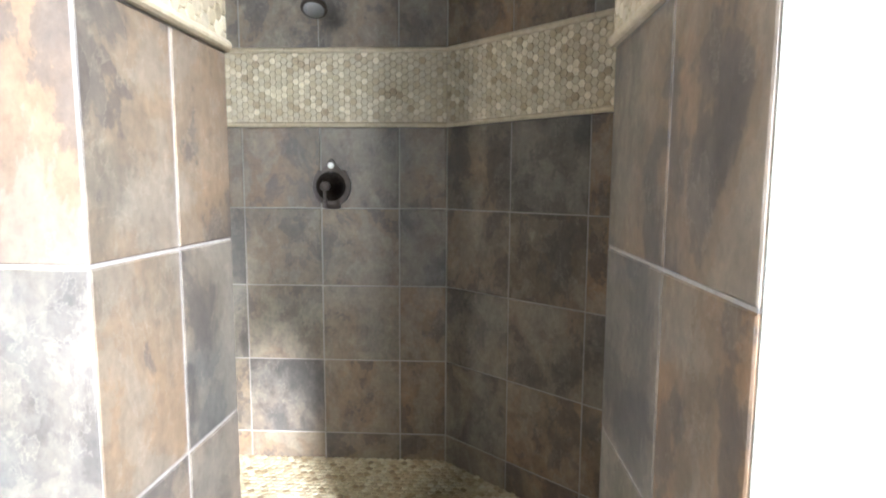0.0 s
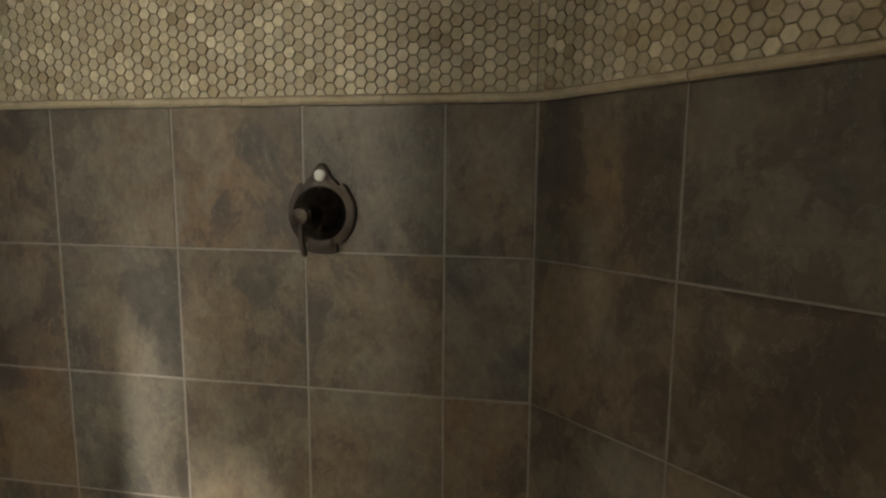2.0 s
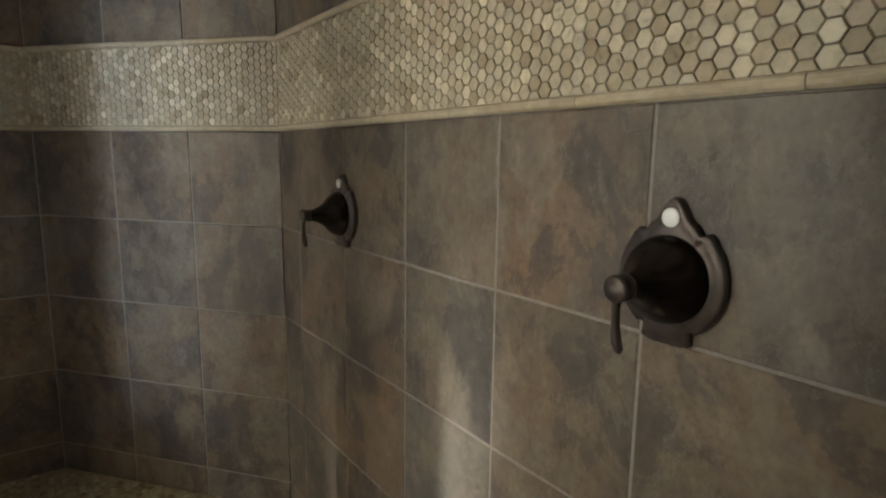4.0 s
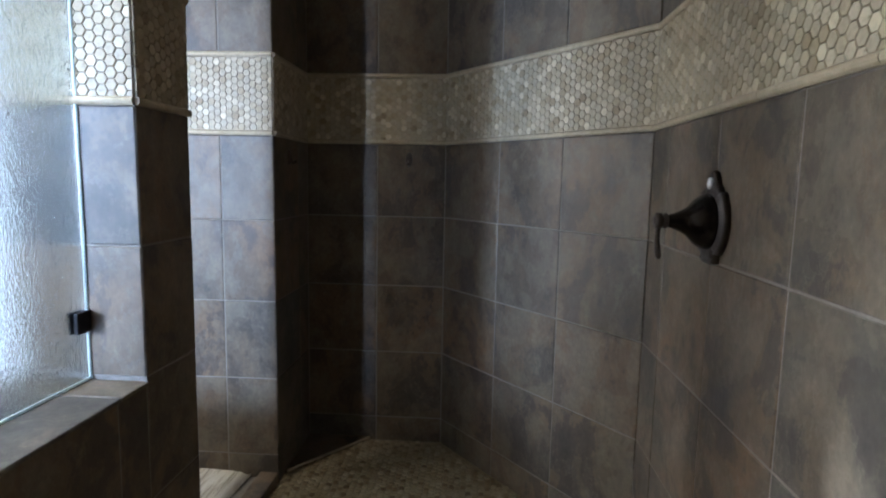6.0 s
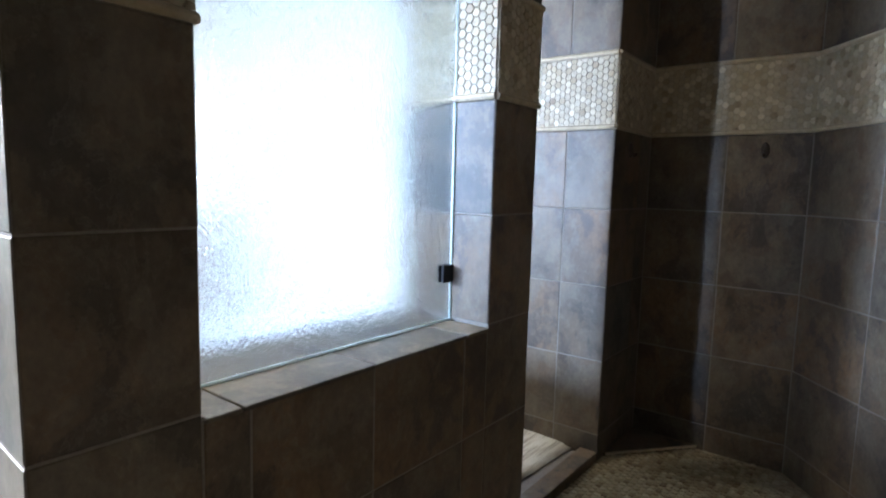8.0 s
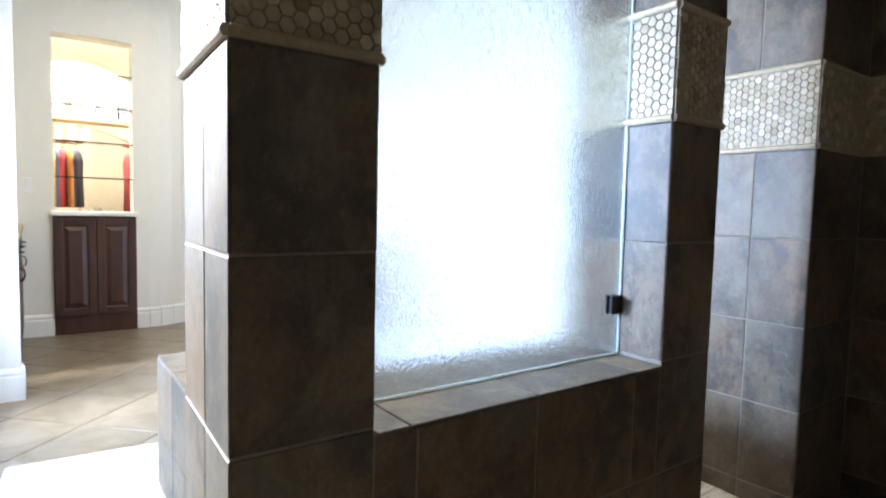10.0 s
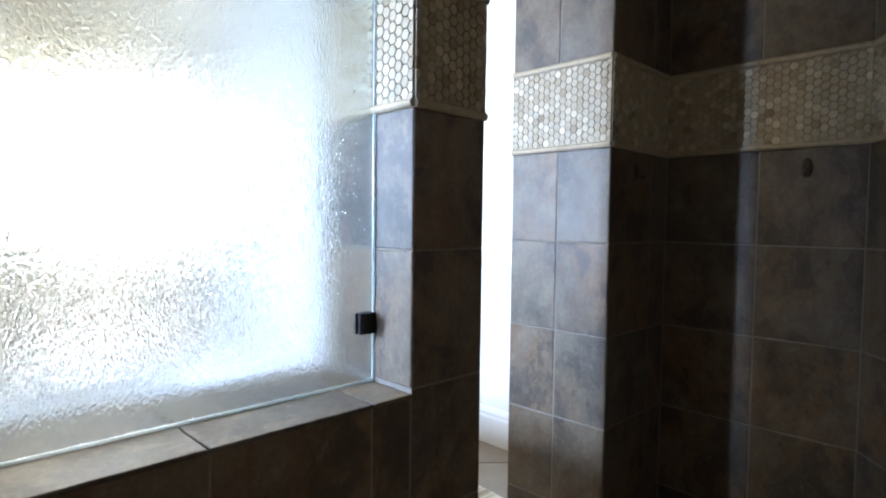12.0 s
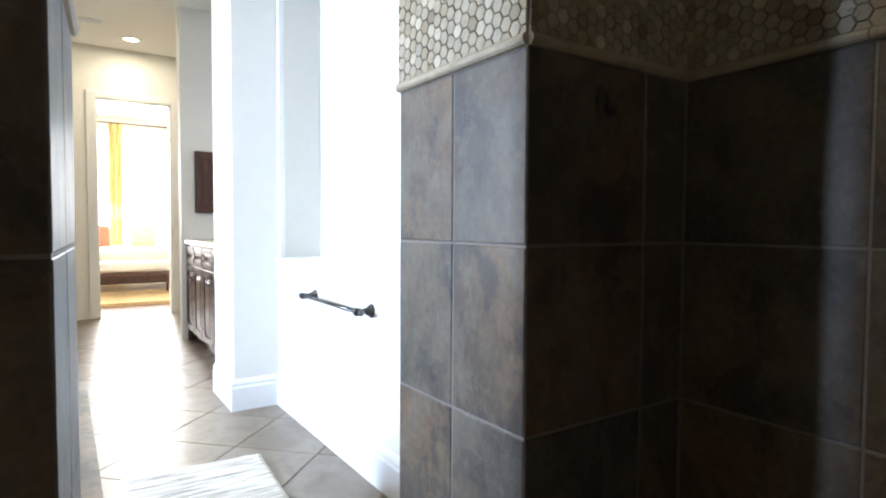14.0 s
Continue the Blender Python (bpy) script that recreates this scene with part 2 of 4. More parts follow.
def box(bm, x0, x1, y0, y1, z0, z1, bevel=0.0, seg=2):
    v = [bm.verts.new((x, y, z)) for z in (z0, z1) for y in (y0, y1) for x in (x0, x1)]
    f = [bm.faces.new([v[i] for i in q]) for q in ((0, 2, 3, 1), (4, 5, 7, 6), (0, 1, 5, 4), (2, 6, 7, 3), (0, 4, 6, 2), (1, 3, 7, 5))]
    if bevel:
        edges = {e for a in f for e in a.edges}
        bmesh.ops.bevel(bm, geom=list(edges), offset=bevel, segments=seg, affect="EDGES", profile=0.5)


def prism(bm, poly, z0, z1):
    lo = [bm.verts.new((x, y, z0)) for x, y in poly]
    hi = [bm.verts.new((x, y, z1)) for x, y in poly]
    bm.faces.new(lo[::-1])
    bm.faces.new(hi)
    n = len(poly)
    for i in range(n):
        bm.faces.new((lo[i], lo[(i + 1) % n], hi[(i + 1) % n], hi[i]))


def tube(bm, pts, r, seg=10):
    """A round bar along points; r: one radius or one for each point."""
    rs = r if isinstance(r, (list, tuple)) else [r] * len(pts)
    pts = [Vector(p) for p in pts]
    rings = []
    for i, p in enumerate(pts):
        d = (pts[min(i + 1, len(pts) - 1)] - pts[max(i - 1, 0)]).normalized()
        a = d.orthogonal().normalized() if i == 0 else (a - d * a.dot(d)).normalized()
        b = d.cross(a)
        rings.append([bm.verts.new(p + (a * math.cos(k * math.tau / seg) + b * math.sin(k * math.tau / seg)) * rs[i]) for k in range(seg)])
    for u, w in zip(rings, rings[1:]):
        for k in range(seg):
            bm.faces.new((u[k], u[(k + 1) % seg], w[(k + 1) % seg], w[k]))
    bm.faces.new(rings[0][::-1])
    bm.faces.new(rings[-1])


def lathe(bm, profile, m, seg=28):
    """Turns (radius, height) round the local z axis of m."""
    rings = []
    for r, h in profile:
        rings.append([bm.verts.new(m @ Vector((r * math.cos(k * math.tau / seg), r * math.sin(k * math.tau / seg), h))) for k in range(seg)])
    for u, w in zip(rings, rings[1:]):
        for k in range(seg):
            bm.faces.new((u[k], u[(k + 1) % seg], w[(k + 1) % seg], w[k]))
    bm.faces.new(rings[0][::-1])
    bm.faces.new(rings[-1])


def mesh_of(name, bm, mat, smooth=False, fix=True):
    if fix:
        bmesh.ops.recalc_face_normals(bm, faces=bm.faces)
    me = bpy.data.meshes.new(name)
    bm.to_mesh(me)
    bm.free()
    me.materials.append(mat)
    if smooth:
        for p in me.polygons:
            p.use_smooth = True
    return me


def thing(name, base, label, category, group=""):
    ob = new(name)
    ob.location = base
    BASE[ob] = Vector(base)
    return tagged(ob, label, category, group)


def part(name, bm, mat, parent, label="", smooth=False):
    """Links a bmesh, made in world places, as one mesh under a thing or a part."""
    base = BASE.get(parent, Vector((0, 0, 0)))
    bmesh.ops.translate(bm, verts=bm.verts, vec=-base)
    ob = new(name, mesh_of(name, bm, mat, smooth))
    ob.parent = parent
    BASE[ob] = base
    if label:
        ob["label"] = label
    return ob


def structure(name, bm, mat, label, category):
    ob = new(name, mesh_of(name, bm, mat))
    return tagged(ob, label, category, "", "structure")


def solo(name, bm, mat, label, category, group="", smooth=False):
    return tagged(new(name, mesh_of(name, bm, mat, smooth)), label, category, group)


# ---- tiled faces ----
GAP, PROUD, THICK = 0.0044, 0.003, 0.009
ROWS_LOW = [-0.075, 0.050, 0.358, 0.662, 0.970, 1.283]
ROWS_HIGH = [1.580, 1.888, 2.196, 2.504, 2.75]
BAND = (1.283, 1.580)
TILE_MESHES = {}
TILES, HEXES, LINERS = [], [], []


def tile_mesh(w, h):
    key = (round(w, 3), round(h, 3))
    if key not in TILE_MESHES:
        bm = bmesh.new()
        c = 0.0022
        a, b = w / 2, h / 2
        back = [bm.verts.new((x, THICK, z)) for x, z in ((-a, -b), (a, -b), (a, b), (-a, b))]
        mid = [bm.verts.new((x, c * 0.8, z)) for x, z in ((-a, -b), (a, -b), (a, b), (-a, b))]
        top = [bm.verts.new((x, 0, z)) for x, z in ((c - a, c - b), (a - c, c - b), (a - c, b - c), (c - a, b - c))]
        bm.faces.new(top)
        for lo, hi in ((back, mid), (mid, top)):
            for i in range(4):
                bm.faces.new((lo[i], lo[(i + 1) % 4], hi[(i + 1) % 4], hi[i]))
        TILE_MESHES[key] = mesh_of("tile", bm, M_TILE)
    return TILE_MESHES[key]


def frame_of(p0, p1):
    """The matrix of a face: local x along it, local -y out of it, origin at p0 on the floor level."""
    d = Vector((p1[0] - p0[0], p1[1] - p0[1], 0)).normalized()
    n = Vector((-d.y, d.x, 0))
    m = Matrix((( -d.x, -n.x, 0, p0[0]), (-d.y, -n.y, 0, p0[1]), (0, 0, 1, 0), (0, 0, 0, 1)))
    return m, (Vector((p1[0] - p0[0], p1[1] - p0[1]))).length


def tile_face(parent, p0, p1, joints=(), low=True, high=True, z0=None, z1=None, band=True, drop=0.0):
    """Clads the face from p0 to p1 (its front to the left of the way) with tiles, mosaic and liners."""
    m, length = frame_of(p0, p1)
    us = [0.0] + list(joints) + [length]
    spans = []
    for rows, on in (([z - drop * (0.2 < z < 1.2) for z in ROWS_LOW], low), (ROWS_HIGH, high)):
        if on:
            spans += list(zip(rows, rows[1:]))
    for a, b in spans:
        if z0 is not None:
            a, b = max(a, z0), max(b, z0)
        if z1 is not None:
            a, b = min(a, z1), min(b, z1)
        if b - a < 0.02:
            continue
        for u, w in zip(us, us[1:]):
            if w - u > 0.015:
                TILES.append((parent, m, u, w, a, b))
    if band:
        HEXES.append((parent, m, length))
        LINERS.append((parent, m, length, BAND[0], 0.018))
        LINERS.append((parent, m, length, BAND[1] - 0.018, 0.018))


def wall(name, poly, z0, z1, label):
    bm = bmesh.new()
    prism(bm, poly, z0, z1)
    return structure(name, bm, M_GROUT, label, "wall")

# ---- shower plan ----
C1, C2, C3, C4 = (-0.151, 2.054), (-2.022, 2.054), (-2.822, 1.408), (-2.822, 0.798)
K, KO = (-2.412, 0.798), (-2.408, 0.400)
D, E_, J, JO = (0.547, 1.413), (0.547, 0.780), (0.164, 0.780), (0.166, 0.290)
YI, YO = 0.798, 0.440
A0, A1, B0, B1, BO = (-1.800, YI), (-1.568, YI), (-0.722, YI), (-0.475, YI), (-0.487, YO)
AO = (-1.824, YO)
FLOOR_S, FLOOR_B, TOP = -0.058, -0.040, 2.75
CORNER_Z = -0.045
SILL = 0.655
i = 0.0018

# cores of the walls, their faces just behind the tiles
wall_back = wall("wall_north", [(C1[0] + 0.10, C1[1] + i), (C1[0] + 0.10, 2.22), (C2[0] - 0.10, 2.22), (C2[0] - 0.10, C2[1] + i)], -0.2, TOP, "shower back wall clad in mottled slate-look tiles")
wall_dl = wall("wall_northwest", [(C2[0] - 0.002, C2[1] + 0.004), (C2[0] - 0.002, 2.24), (-3.0, 2.24), (-3.0, 1.39), (C3[0] - 0.004, C3[1] - 0.002)], -0.2, TOP, "angled shower wall clad in mottled slate-look tiles")
wall_el = wall("wall_west", [(C3[0] - i, C3[1] + 0.02), (-3.02, C3[1] + 0.02), (-3.02, 0.42), (C4[0] - i, 0.42)], -0.2, TOP, "shower end wall clad in dark slate-look tiles")
wall_k = wall("wall_southwest", [(-2.84, YI - i), (-2.84, 0.402), (KO[0] - i, 0.402), (K[0] - i, YI - i)], -0.2, TOP, "tiled jamb beside the shower's far entrance")
wall_dr = wall("wall_northeast", [(C1[0] + 0.003, C1[1] + 0.004), (D[0] + 0.004, D[1] - 0.001), (0.70, 1.38), (0.70, 2.24), (C1[0] + 0.003, 2.24)], -0.2, TOP, "angled shower wall clad in brown slate-look tiles")
wall_er = wall("wall_east", [(D[0] + i, D[1] + 0.02), (D[0] + i, 0.55), (0.72, 0.55), (0.72, D[1] + 0.02)], -0.2, TOP, "shower end wall clad in brown slate-look tiles")
wall_j = wall("wall_southeast", [(J[0] + i, J[1] - i), (JO[0] + i, JO[1] + 0.003), (0.56, JO[1] + 0.003), (0.56, J[1] - i)], -0.2, TOP, "tiled jamb beside the shower's near entrance")


def central_wall():
    bm = bmesh.new()
    prism(bm, [(A0[0] + i, YI - i), (AO[0] + i, YO + i), (BO[0] - i, YO + i), (B1[0] - i, YI - i)], -0.2, SILL - 0.006)
    prism(bm, [(A0[0] + i, YI - i), (AO[0] + i, YO + i), (A1[0] - i, YO + i), (A1[0] - i, YI - i)], SILL - 0.006, TOP)
    prism(bm, [(B0[0] + i, YI - i), (B0[0] + i, YO + i), (BO[0] - i, YO + i), (B1[0] - i, YI - i)], SILL - 0.006, TOP)
    prism(bm, [(A1[0] - i, YI - i), (A1[0] - i, YO + i), (B0[0] + i, YO + i), (B0[0] + i, YI - i)], 2.30, TOP)
    return structure("wall_central", bm, M_GROUT, "tiled half wall with two pillars round a frosted window", "wall")


wall_c = central_wall()
tile_face(wall_back, C1, C2, (0.185, 0.493, 0.801, 1.109, 1.417, 1.725))
tile_face(wall_dl, C2, C3, (0.350, 0.674))
tile_face(wall_el, C3, C4, (0.298,))
tile_face(wall_k, C4, K, (0.122,))
tile_face(wall_k, K, KO, (0.200,))
LR = math.dist(D, C1)
tile_face(wall_dr, D, C1, (LR - 0.622, LR - 0.311))
tile_face(wall_er, E_, D, (0.305,))
tile_face(wall_j, J, E_, ())
tile_face(wall_j, JO, J, (0.224,), drop=0.006)
tile_face(wall_c, A0, A1)
tile_face(wall_c, B0, B1)
tile_face(wall_c, A1, B0, (0.108, 0.446, 0.755), high=False, z1=SILL - 0.008, band=False)
tile_face(wall_c, A1, B0, (0.108, 0.446, 0.755), low=False, z0=2.305, band=False)
tile_face(wall_c, B1, BO, (0.170,))
tile_face(wall_c, AO, A0, (0.18,))
tile_face(wall_c, BO, (B0[0], YO))
tile_face(wall_c, (A1[0], YO), AO)
tile_face(wall_c, (B0[0], YO), (A1[0], YO), (0.07, 0.40, 0.73), high=False, z1=SILL - 0.008, band=False)
tile_face(wall_c, (A1[0], YI), (A1[0], YO), (), z0=SILL + 0.003)
tile_face(wall_c, (B0[0], YO), (B0[0], YI), (), z0=SILL + 0.003)

# sill
SILL_X = [A1[0] + 0.001, -1.462, -1.117, -0.793, B0[0] - 0.001]
for xa, xb in zip(SILL_X, SILL_X[1:]):
    for ya, yb in ((YO - 0.005, YI + 0.008),):
        bm = bmesh.new()
        box(bm, xa + 0.002, xb - 0.002, ya, yb, SILL - 0.010, SILL, 0.003)
        s = part("sill_tile", bm, M_TILE, wall_c)

# shower floor and curbs
bm = bmesh.new()
prism(bm, [(0.60, 0.76), (0.60, 1.40), (-0.15, 2.12), (-2.07, 2.12), (-2.88, 1.44), (-2.88, 0.76)], -0.25, FLOOR_S - 0.005)
shower_floor = structure("floor_shower", bm, M_MGROUT, "shower floor of small brown mottled mosaic stones", "floor")


def curb(x0, x1, y0, y1):
    bm = bmesh.new()
    box(bm, x0, x1, y0, y1, -0.2, -0.020, 0.004)
    return structure("trim", bm, M_TILE, "low dark tile curb across the shower entrance", "curb")


curb(K[0] + 0.001, A0[0] - 0.001, 0.725, YI + 0.001)
curb(B1[0] + 0.001, J[0] - 0.001, 0.725, YI + 0.001)

# low triangular corner tile at the foot of the end wall
bm = bmesh.new()
prism(bm, [(C4[0] + 0.003, C4[1] + 0.003), (K[0] - 0.06, C4[1] + 0.003), (C4[0] + 0.003, 1.085)], FLOOR_S - 0.004, CORNER_Z)
bmesh.ops.bevel(bm, geom=list(bm.edges), offset=0.002, segments=1, affect="EDGES")
structure("trim", bm, M_TILE, "low triangular corner slab of brown slate-look tile", "corner slab")
bm = bmesh.new()
tube(bm, [(C4[0] + 0.012, 1.082, CORNER_Z - 0.003), (K[0] - 0.066, C4[1] + 0.012, CORNER_Z - 0.003)], 0.006, 8)
structure("trim", bm, M_LINER, "pale rounded edge strip of the corner slab", "edge strip")

# glass pane with clips
glass = thing("frosted_window", (-1.148, 0.655, SILL), "frosted rain-textured glass pane standing on the tiled sill", "glass pane")
bm = bmesh.new()
box(bm, A1[0] + 0.004, B0[0] - 0.004, 0.650, 0.660, SILL + 0.002, 2.27, 0.0015, 1)
pane = part("pane", bm, M_RAIN, glass)
pane.visible_shadow = False
# milky silicone bead round the pane
for x0, x1, z0, z1 in ((A1[0] + 0.0005, A1[0] + 0.0065, SILL + 0.0065, 2.27), (B0[0] - 0.0065, B0[0] - 0.0005, SILL + 0.0065, 2.27), (A1[0] + 0.0005, B0[0] - 0.0005, SILL + 0.0003, SILL + 0.0062)):
    bm = bmesh.new()
    box(bm, x0, x1, 0.6605, 0.6665, z0, z1, 0.0018)
    part("seal", bm, M_SEAL, glass, "milky silicone bead")


def glass_clip(x, z, sgn):
    bm = bmesh.new()
    box(bm, min(x, x + sgn * 0.046), max(x, x + sgn * 0.046), 0.642, 0.6485, z - 0.025, z + 0.025, 0.002)
    box(bm, min(x, x + sgn * 0.046), max(x, x + sgn * 0.046), 0.6615, 0.671, z - 0.025, z + 0.025, 0.002)
    box(bm, min(x, x + sgn * 0.003), max(x, x + sgn * 0.003), 0.648, 0.662, z - 0.025, z + 0.025)
    part("clip", bm, M_CLIP, glass, "black square metal glass clip")


glass_clip(A1[0] + 0.0005, 0.795, 1)
glass_clip(B0[0] - 0.0005, 0.795, -1)
glass_clip(A1[0] + 0.0005, 1.95, 1)
glass_clip(B0[0] - 0.0005, 1.95, -1)


# ---- bathroom shell ----
def painted(name, poly, z0, z1, label="plain cream painted wall", mat=None):
    bm = bmesh.new()
    prism(bm, poly, z0, z1)
    return structure(name, bm, mat or M_PAINT, label, "wall")


CEIL = 2.925
XE, XW = 1.00, -3.10
bm = bmesh.new()
box(bm, XW - 0.3, XE + 0.3, -6.05, 0.724, -0.3, FLOOR_B - 0.006)
bath_floor = structure("floor", bm, M_GROUT, "bathroom floor of large brown tiles laid diagonally", "floor")
bm = bmesh.new()
box(bm, -3.6, XE + 0.3, -5.95, 0.62, CEIL, CEIL + 0.12)
structure("ceiling", bm, M_CEIL, "plain cream bathroom ceiling", "ceiling")
bm = bmesh.new()
box(bm, -3.03, 0.75, 0.42, 2.3, TOP + 0.002, TOP + 0.1)
structure("ceiling_shower", bm, M_CEIL, "plain cream shower ceiling", "ceiling")
painted("wall_over_entrances", [(-2.84, 0.45), (-2.84, 0.60), (0.55, 0.60), (0.55, 0.45)], TOP + 0.104, CEIL)
# wall beside the near entrance, out to the window wall
painted("wall_entrance", [(0.170, 0.289), (XE, 0.289), (XE, 0.54), (0.562, 0.54), (0.562, 0.292), (0.170, 0.292)], FLOOR_B - 0.05, CEIL)


def wall_with_hole(name, axis, at, thick, a0, a1, holes, mat=M_PAINT, top=CEIL, label="cream painted wall with an opening"):
    """A wall across x or y at a place, with rectangular holes (a, b, z0, z1) through it."""
    bm = bmesh.new()

    def slab(a, b, z0, z1):
        if b - a < 1e-4 or z1 - z0 < 1e-4:
            return
        if axis == "x":
            box(bm, at, at + thick, a, b, z0, z1)
        else:
            box(bm, a, b, at, at + thick, z0, z1)
    last = a0
    for a, b, z0, z1 in sorted(holes):
        slab(last, a, FLOOR_B - 0.05, top)
        slab(a, b, FLOOR_B - 0.05, z0)
        slab(a, b, z1, top)
        last = b
    slab(last, a1, FLOOR_B - 0.05, top)
    return structure(name, bm, mat, label, "wall")


wall_with_hole("wall_window_side", "x", XE, 0.06, -2.87, 0.54, [(-2.73, -2.0, 0.95, 2.72), (-1.95, -1.0, 0.95, 1.96)])
painted("wall_far_east", [(-0.175, -2.15), (0.40, -2.15), (0.40, -2.27), (-0.175, -2.27)], FLOOR_B - 0.05, CEIL)
painted("wall_vanity_east", [(0.40, -2.15), (0.52, -2.15), (0.52, -4.05), (0.40, -4.05)], FLOOR_B - 0.05, CEIL)
painted("wall_window_return", [(0.521, -2.75), (XE, -2.75), (XE, -2.87), (0.521, -2.87)], FLOOR_B - 0.05, CEIL)


def window_unit(name, y0, y1, z0, z1):
    w = thing(name, (XE, (y0 + y1) / 2, z0), "white framed window in the bathroom wall", "window")
    w["kind"] = "structure"
    bm = bmesh.new()
    for a, b, c, d in ((y0, y1, z0, z0 + 0.05), (y0, y1, z1 - 0.05, z1), (y0, y0 + 0.05, z0 + 0.05, z1 - 0.05), (y1 - 0.05, y1, z0 + 0.05, z1 - 0.05)):
        box(bm, XE + 0.015, XE + 0.045, a, b, c, d, 0.004)
    part("window_frame", bm, M_TRIM, w)
    bm = bmesh.new()
    box(bm, XE + 0.026, XE + 0.032, y0 + 0.05, y1 - 0.05, z0 + 0.05, z1 - 0.05)
    p = part("pane", bm, M_CLEAR, w)
    p.visible_shadow = False


window_unit("window_1", -1.95, -1.0, 0.95, 1.96)
window_unit("window_2", -2.73, -2.0, 0.95, 2.72)

# half wall with the towel bar, ledge and niche, beside the far entrance
HX = -2.842
NY = -1.800
painted("wall_half", [(HX, 0.399), (HX, NY), (XW, NY), (XW, 0.399)], FLOOR_B - 0.05, 0.772, "white painted half wall below the niche ledge")
bm = bmesh.new()
box(bm, XW, HX + 0.022, NY + 0.001, 0.398, 0.774, 0.814, 0.006)
structure("trim", bm, M_TRIM, "white painted ledge on top of the half wall", "ledge")
painted("wall_niche_back", [(XW, 0.42), (XW, NY), (XW - 0.14, NY), (XW - 0.14, 0.42)], FLOOR_B - 0.05, CEIL)
COLX = -2.587
YC0, YC1 = NY, -2.268
painted("wall_column", [(COLX, YC0), (COLX, YC1), (-3.42, YC1), (-3.42, YC0 - 0.001), (XW, YC0 - 0.001)], FLOOR_B - 0.05, CEIL, "cream painted wall end beside the vanity alcove")
bm = bmesh.new()
box(bm, HX - 0.03, HX + 0.004, NY, NY + 0.035, 0.816, CEIL - 0.002, 0.005)
structure("trim", bm, M_TRIM, "narrow white corner post of the niche", "trim")
# vanity alcove and the wall to the bedroom
VX = -3.29
painted("wall_vanity_west", [(VX, YC1), (VX, -5.82), (VX - 0.14, -5.82), (VX - 0.14, YC1)], FLOOR_B - 0.05, CEIL)
painted("wall_alcove_end", [(-2.688, -4.08), (-2.688, -4.20), (VX + 0.001, -4.20), (VX + 0.001, -4.08)], FLOOR_B - 0.05, CEIL, "cream painted stub wall at the end of the vanity")
YD = -5.81
wall_with_hole("wall_bedroom", "y", YD - 0.14, 0.14, -3.43, -1.40, [(-2.862, -2.120, FLOOR_B, 2.365)])
painted("wall_hall_east", [(-1.54, -4.22), (-1.54, -5.81), (-1.40, -5.81), (-1.40, -4.22)], FLOOR_B - 0.05, CEIL)


# ---- baseboards ----
def baseboard(p0, p1, name="baseboard"):
    """Tall moulded skirting along a wall; its front to the left of the way."""
    m, length = frame_of(p0, p1)
    prof = [(0.0, 0.0), (0.018, 0.0), (0.018, 0.128), (0.013, 0.138), (0.013, 0.146), (0.016, 0.150), (0.012, 0.162), (0.006, 0.172), (0.0, 0.176)]
    bm = bmesh.new()
    ends = []
    for u in (0.0, length):
        ends.append([bm.verts.new(m @ Vector((-u, -d, FLOOR_B + z))) for d, z in prof])
    n = len(prof)
    for k in range(n - 1):
        bm.faces.new((ends[0][k], ends[0][k + 1], ends[1][k + 1], ends[1][k]))
    bm.faces.new(ends[0])
    bm.faces.new(ends[1][::-1])
    return structure(name, bm, M_TRIM, "tall white moulded baseboard", "baseboard")


baseboard((HX, 0.397), (HX, NY + 0.018))
baseboard((HX + 0.018, NY), (COLX + 0.018, NY))
baseboard((COLX, NY + 0.0), (COLX, YC1))
baseboard((-1.54, -5.81), (-1.54, -4.24))
baseboard((XE, 0.289), (0.190, 0.289))
baseboard((-0.175, -2.27), (-0.175, -2.132))
baseboard((-0.193, -2.15), (0.40, -2.15))

# ---- tub and deck ----
DX0, DX1, DY0, DY1, DZ = -1.865, -0.615, -0.700, 0.436, 0.470
deck = thing("tub_deck", (-1.24, -0.13, FLOOR_B), "slate-tiled tub deck built against the window wall", "tub deck")
deck["kind"] = "structure"
bm = bmesh.new()
cx, cy, ra, rb = (DX0 + DX1) / 2, -0.13, 0.46, 0.34
ring_in = [(cx + ra * math.cos(k * math.tau / 48), cy + rb * math.sin(k * math.tau / 48)) for k in range(48)]
box(bm, DX0 + i, DX1 - i, DY0 + i, DY0 + 0.06, FLOOR_B - 0.05, DZ - 0.006)
box(bm, DX0 + i, DX0 + 0.06, DY0 + 0.06, DY1, FLOOR_B - 0.05, DZ - 0.006)
box(bm, DX1 - 0.06, DX1 - i, DY0 + 0.06, DY1, FLOOR_B - 0.05, DZ - 0.006)
part("body", bm, M_GROUT, deck)


def deck_slab():
    """The deck's top, cut round the oval tub."""
    bm = bmesh.new()
    out = []
    for k in range(48):
        a = k * math.tau / 48
        dx, dy = math.cos(a), math.sin(a)
        s = min(((DX1 - i - cx) if dx > 0 else (cx - DX0 - i)) / max(abs(dx), 1e-6), ((DY1 - cy) if dy > 0 else (cy - DY0 - i)) / max(abs(dy), 1e-6))
        out.append((cx + dx * s, cy + dy * s))
    for z, flip in ((DZ - 0.004, False), (DZ - 0.03, True)):
        a = [bm.verts.new((x, y, z)) for x, y in ring_in]
        b = [bm.verts.new((x, y, z)) for x, y in out]
        for k in range(48):
            q = (a[k], b[k], b[(k + 1) % 48], a[(k + 1) % 48])
            bm.faces.new(q[::-1] if flip else q)
    return bm


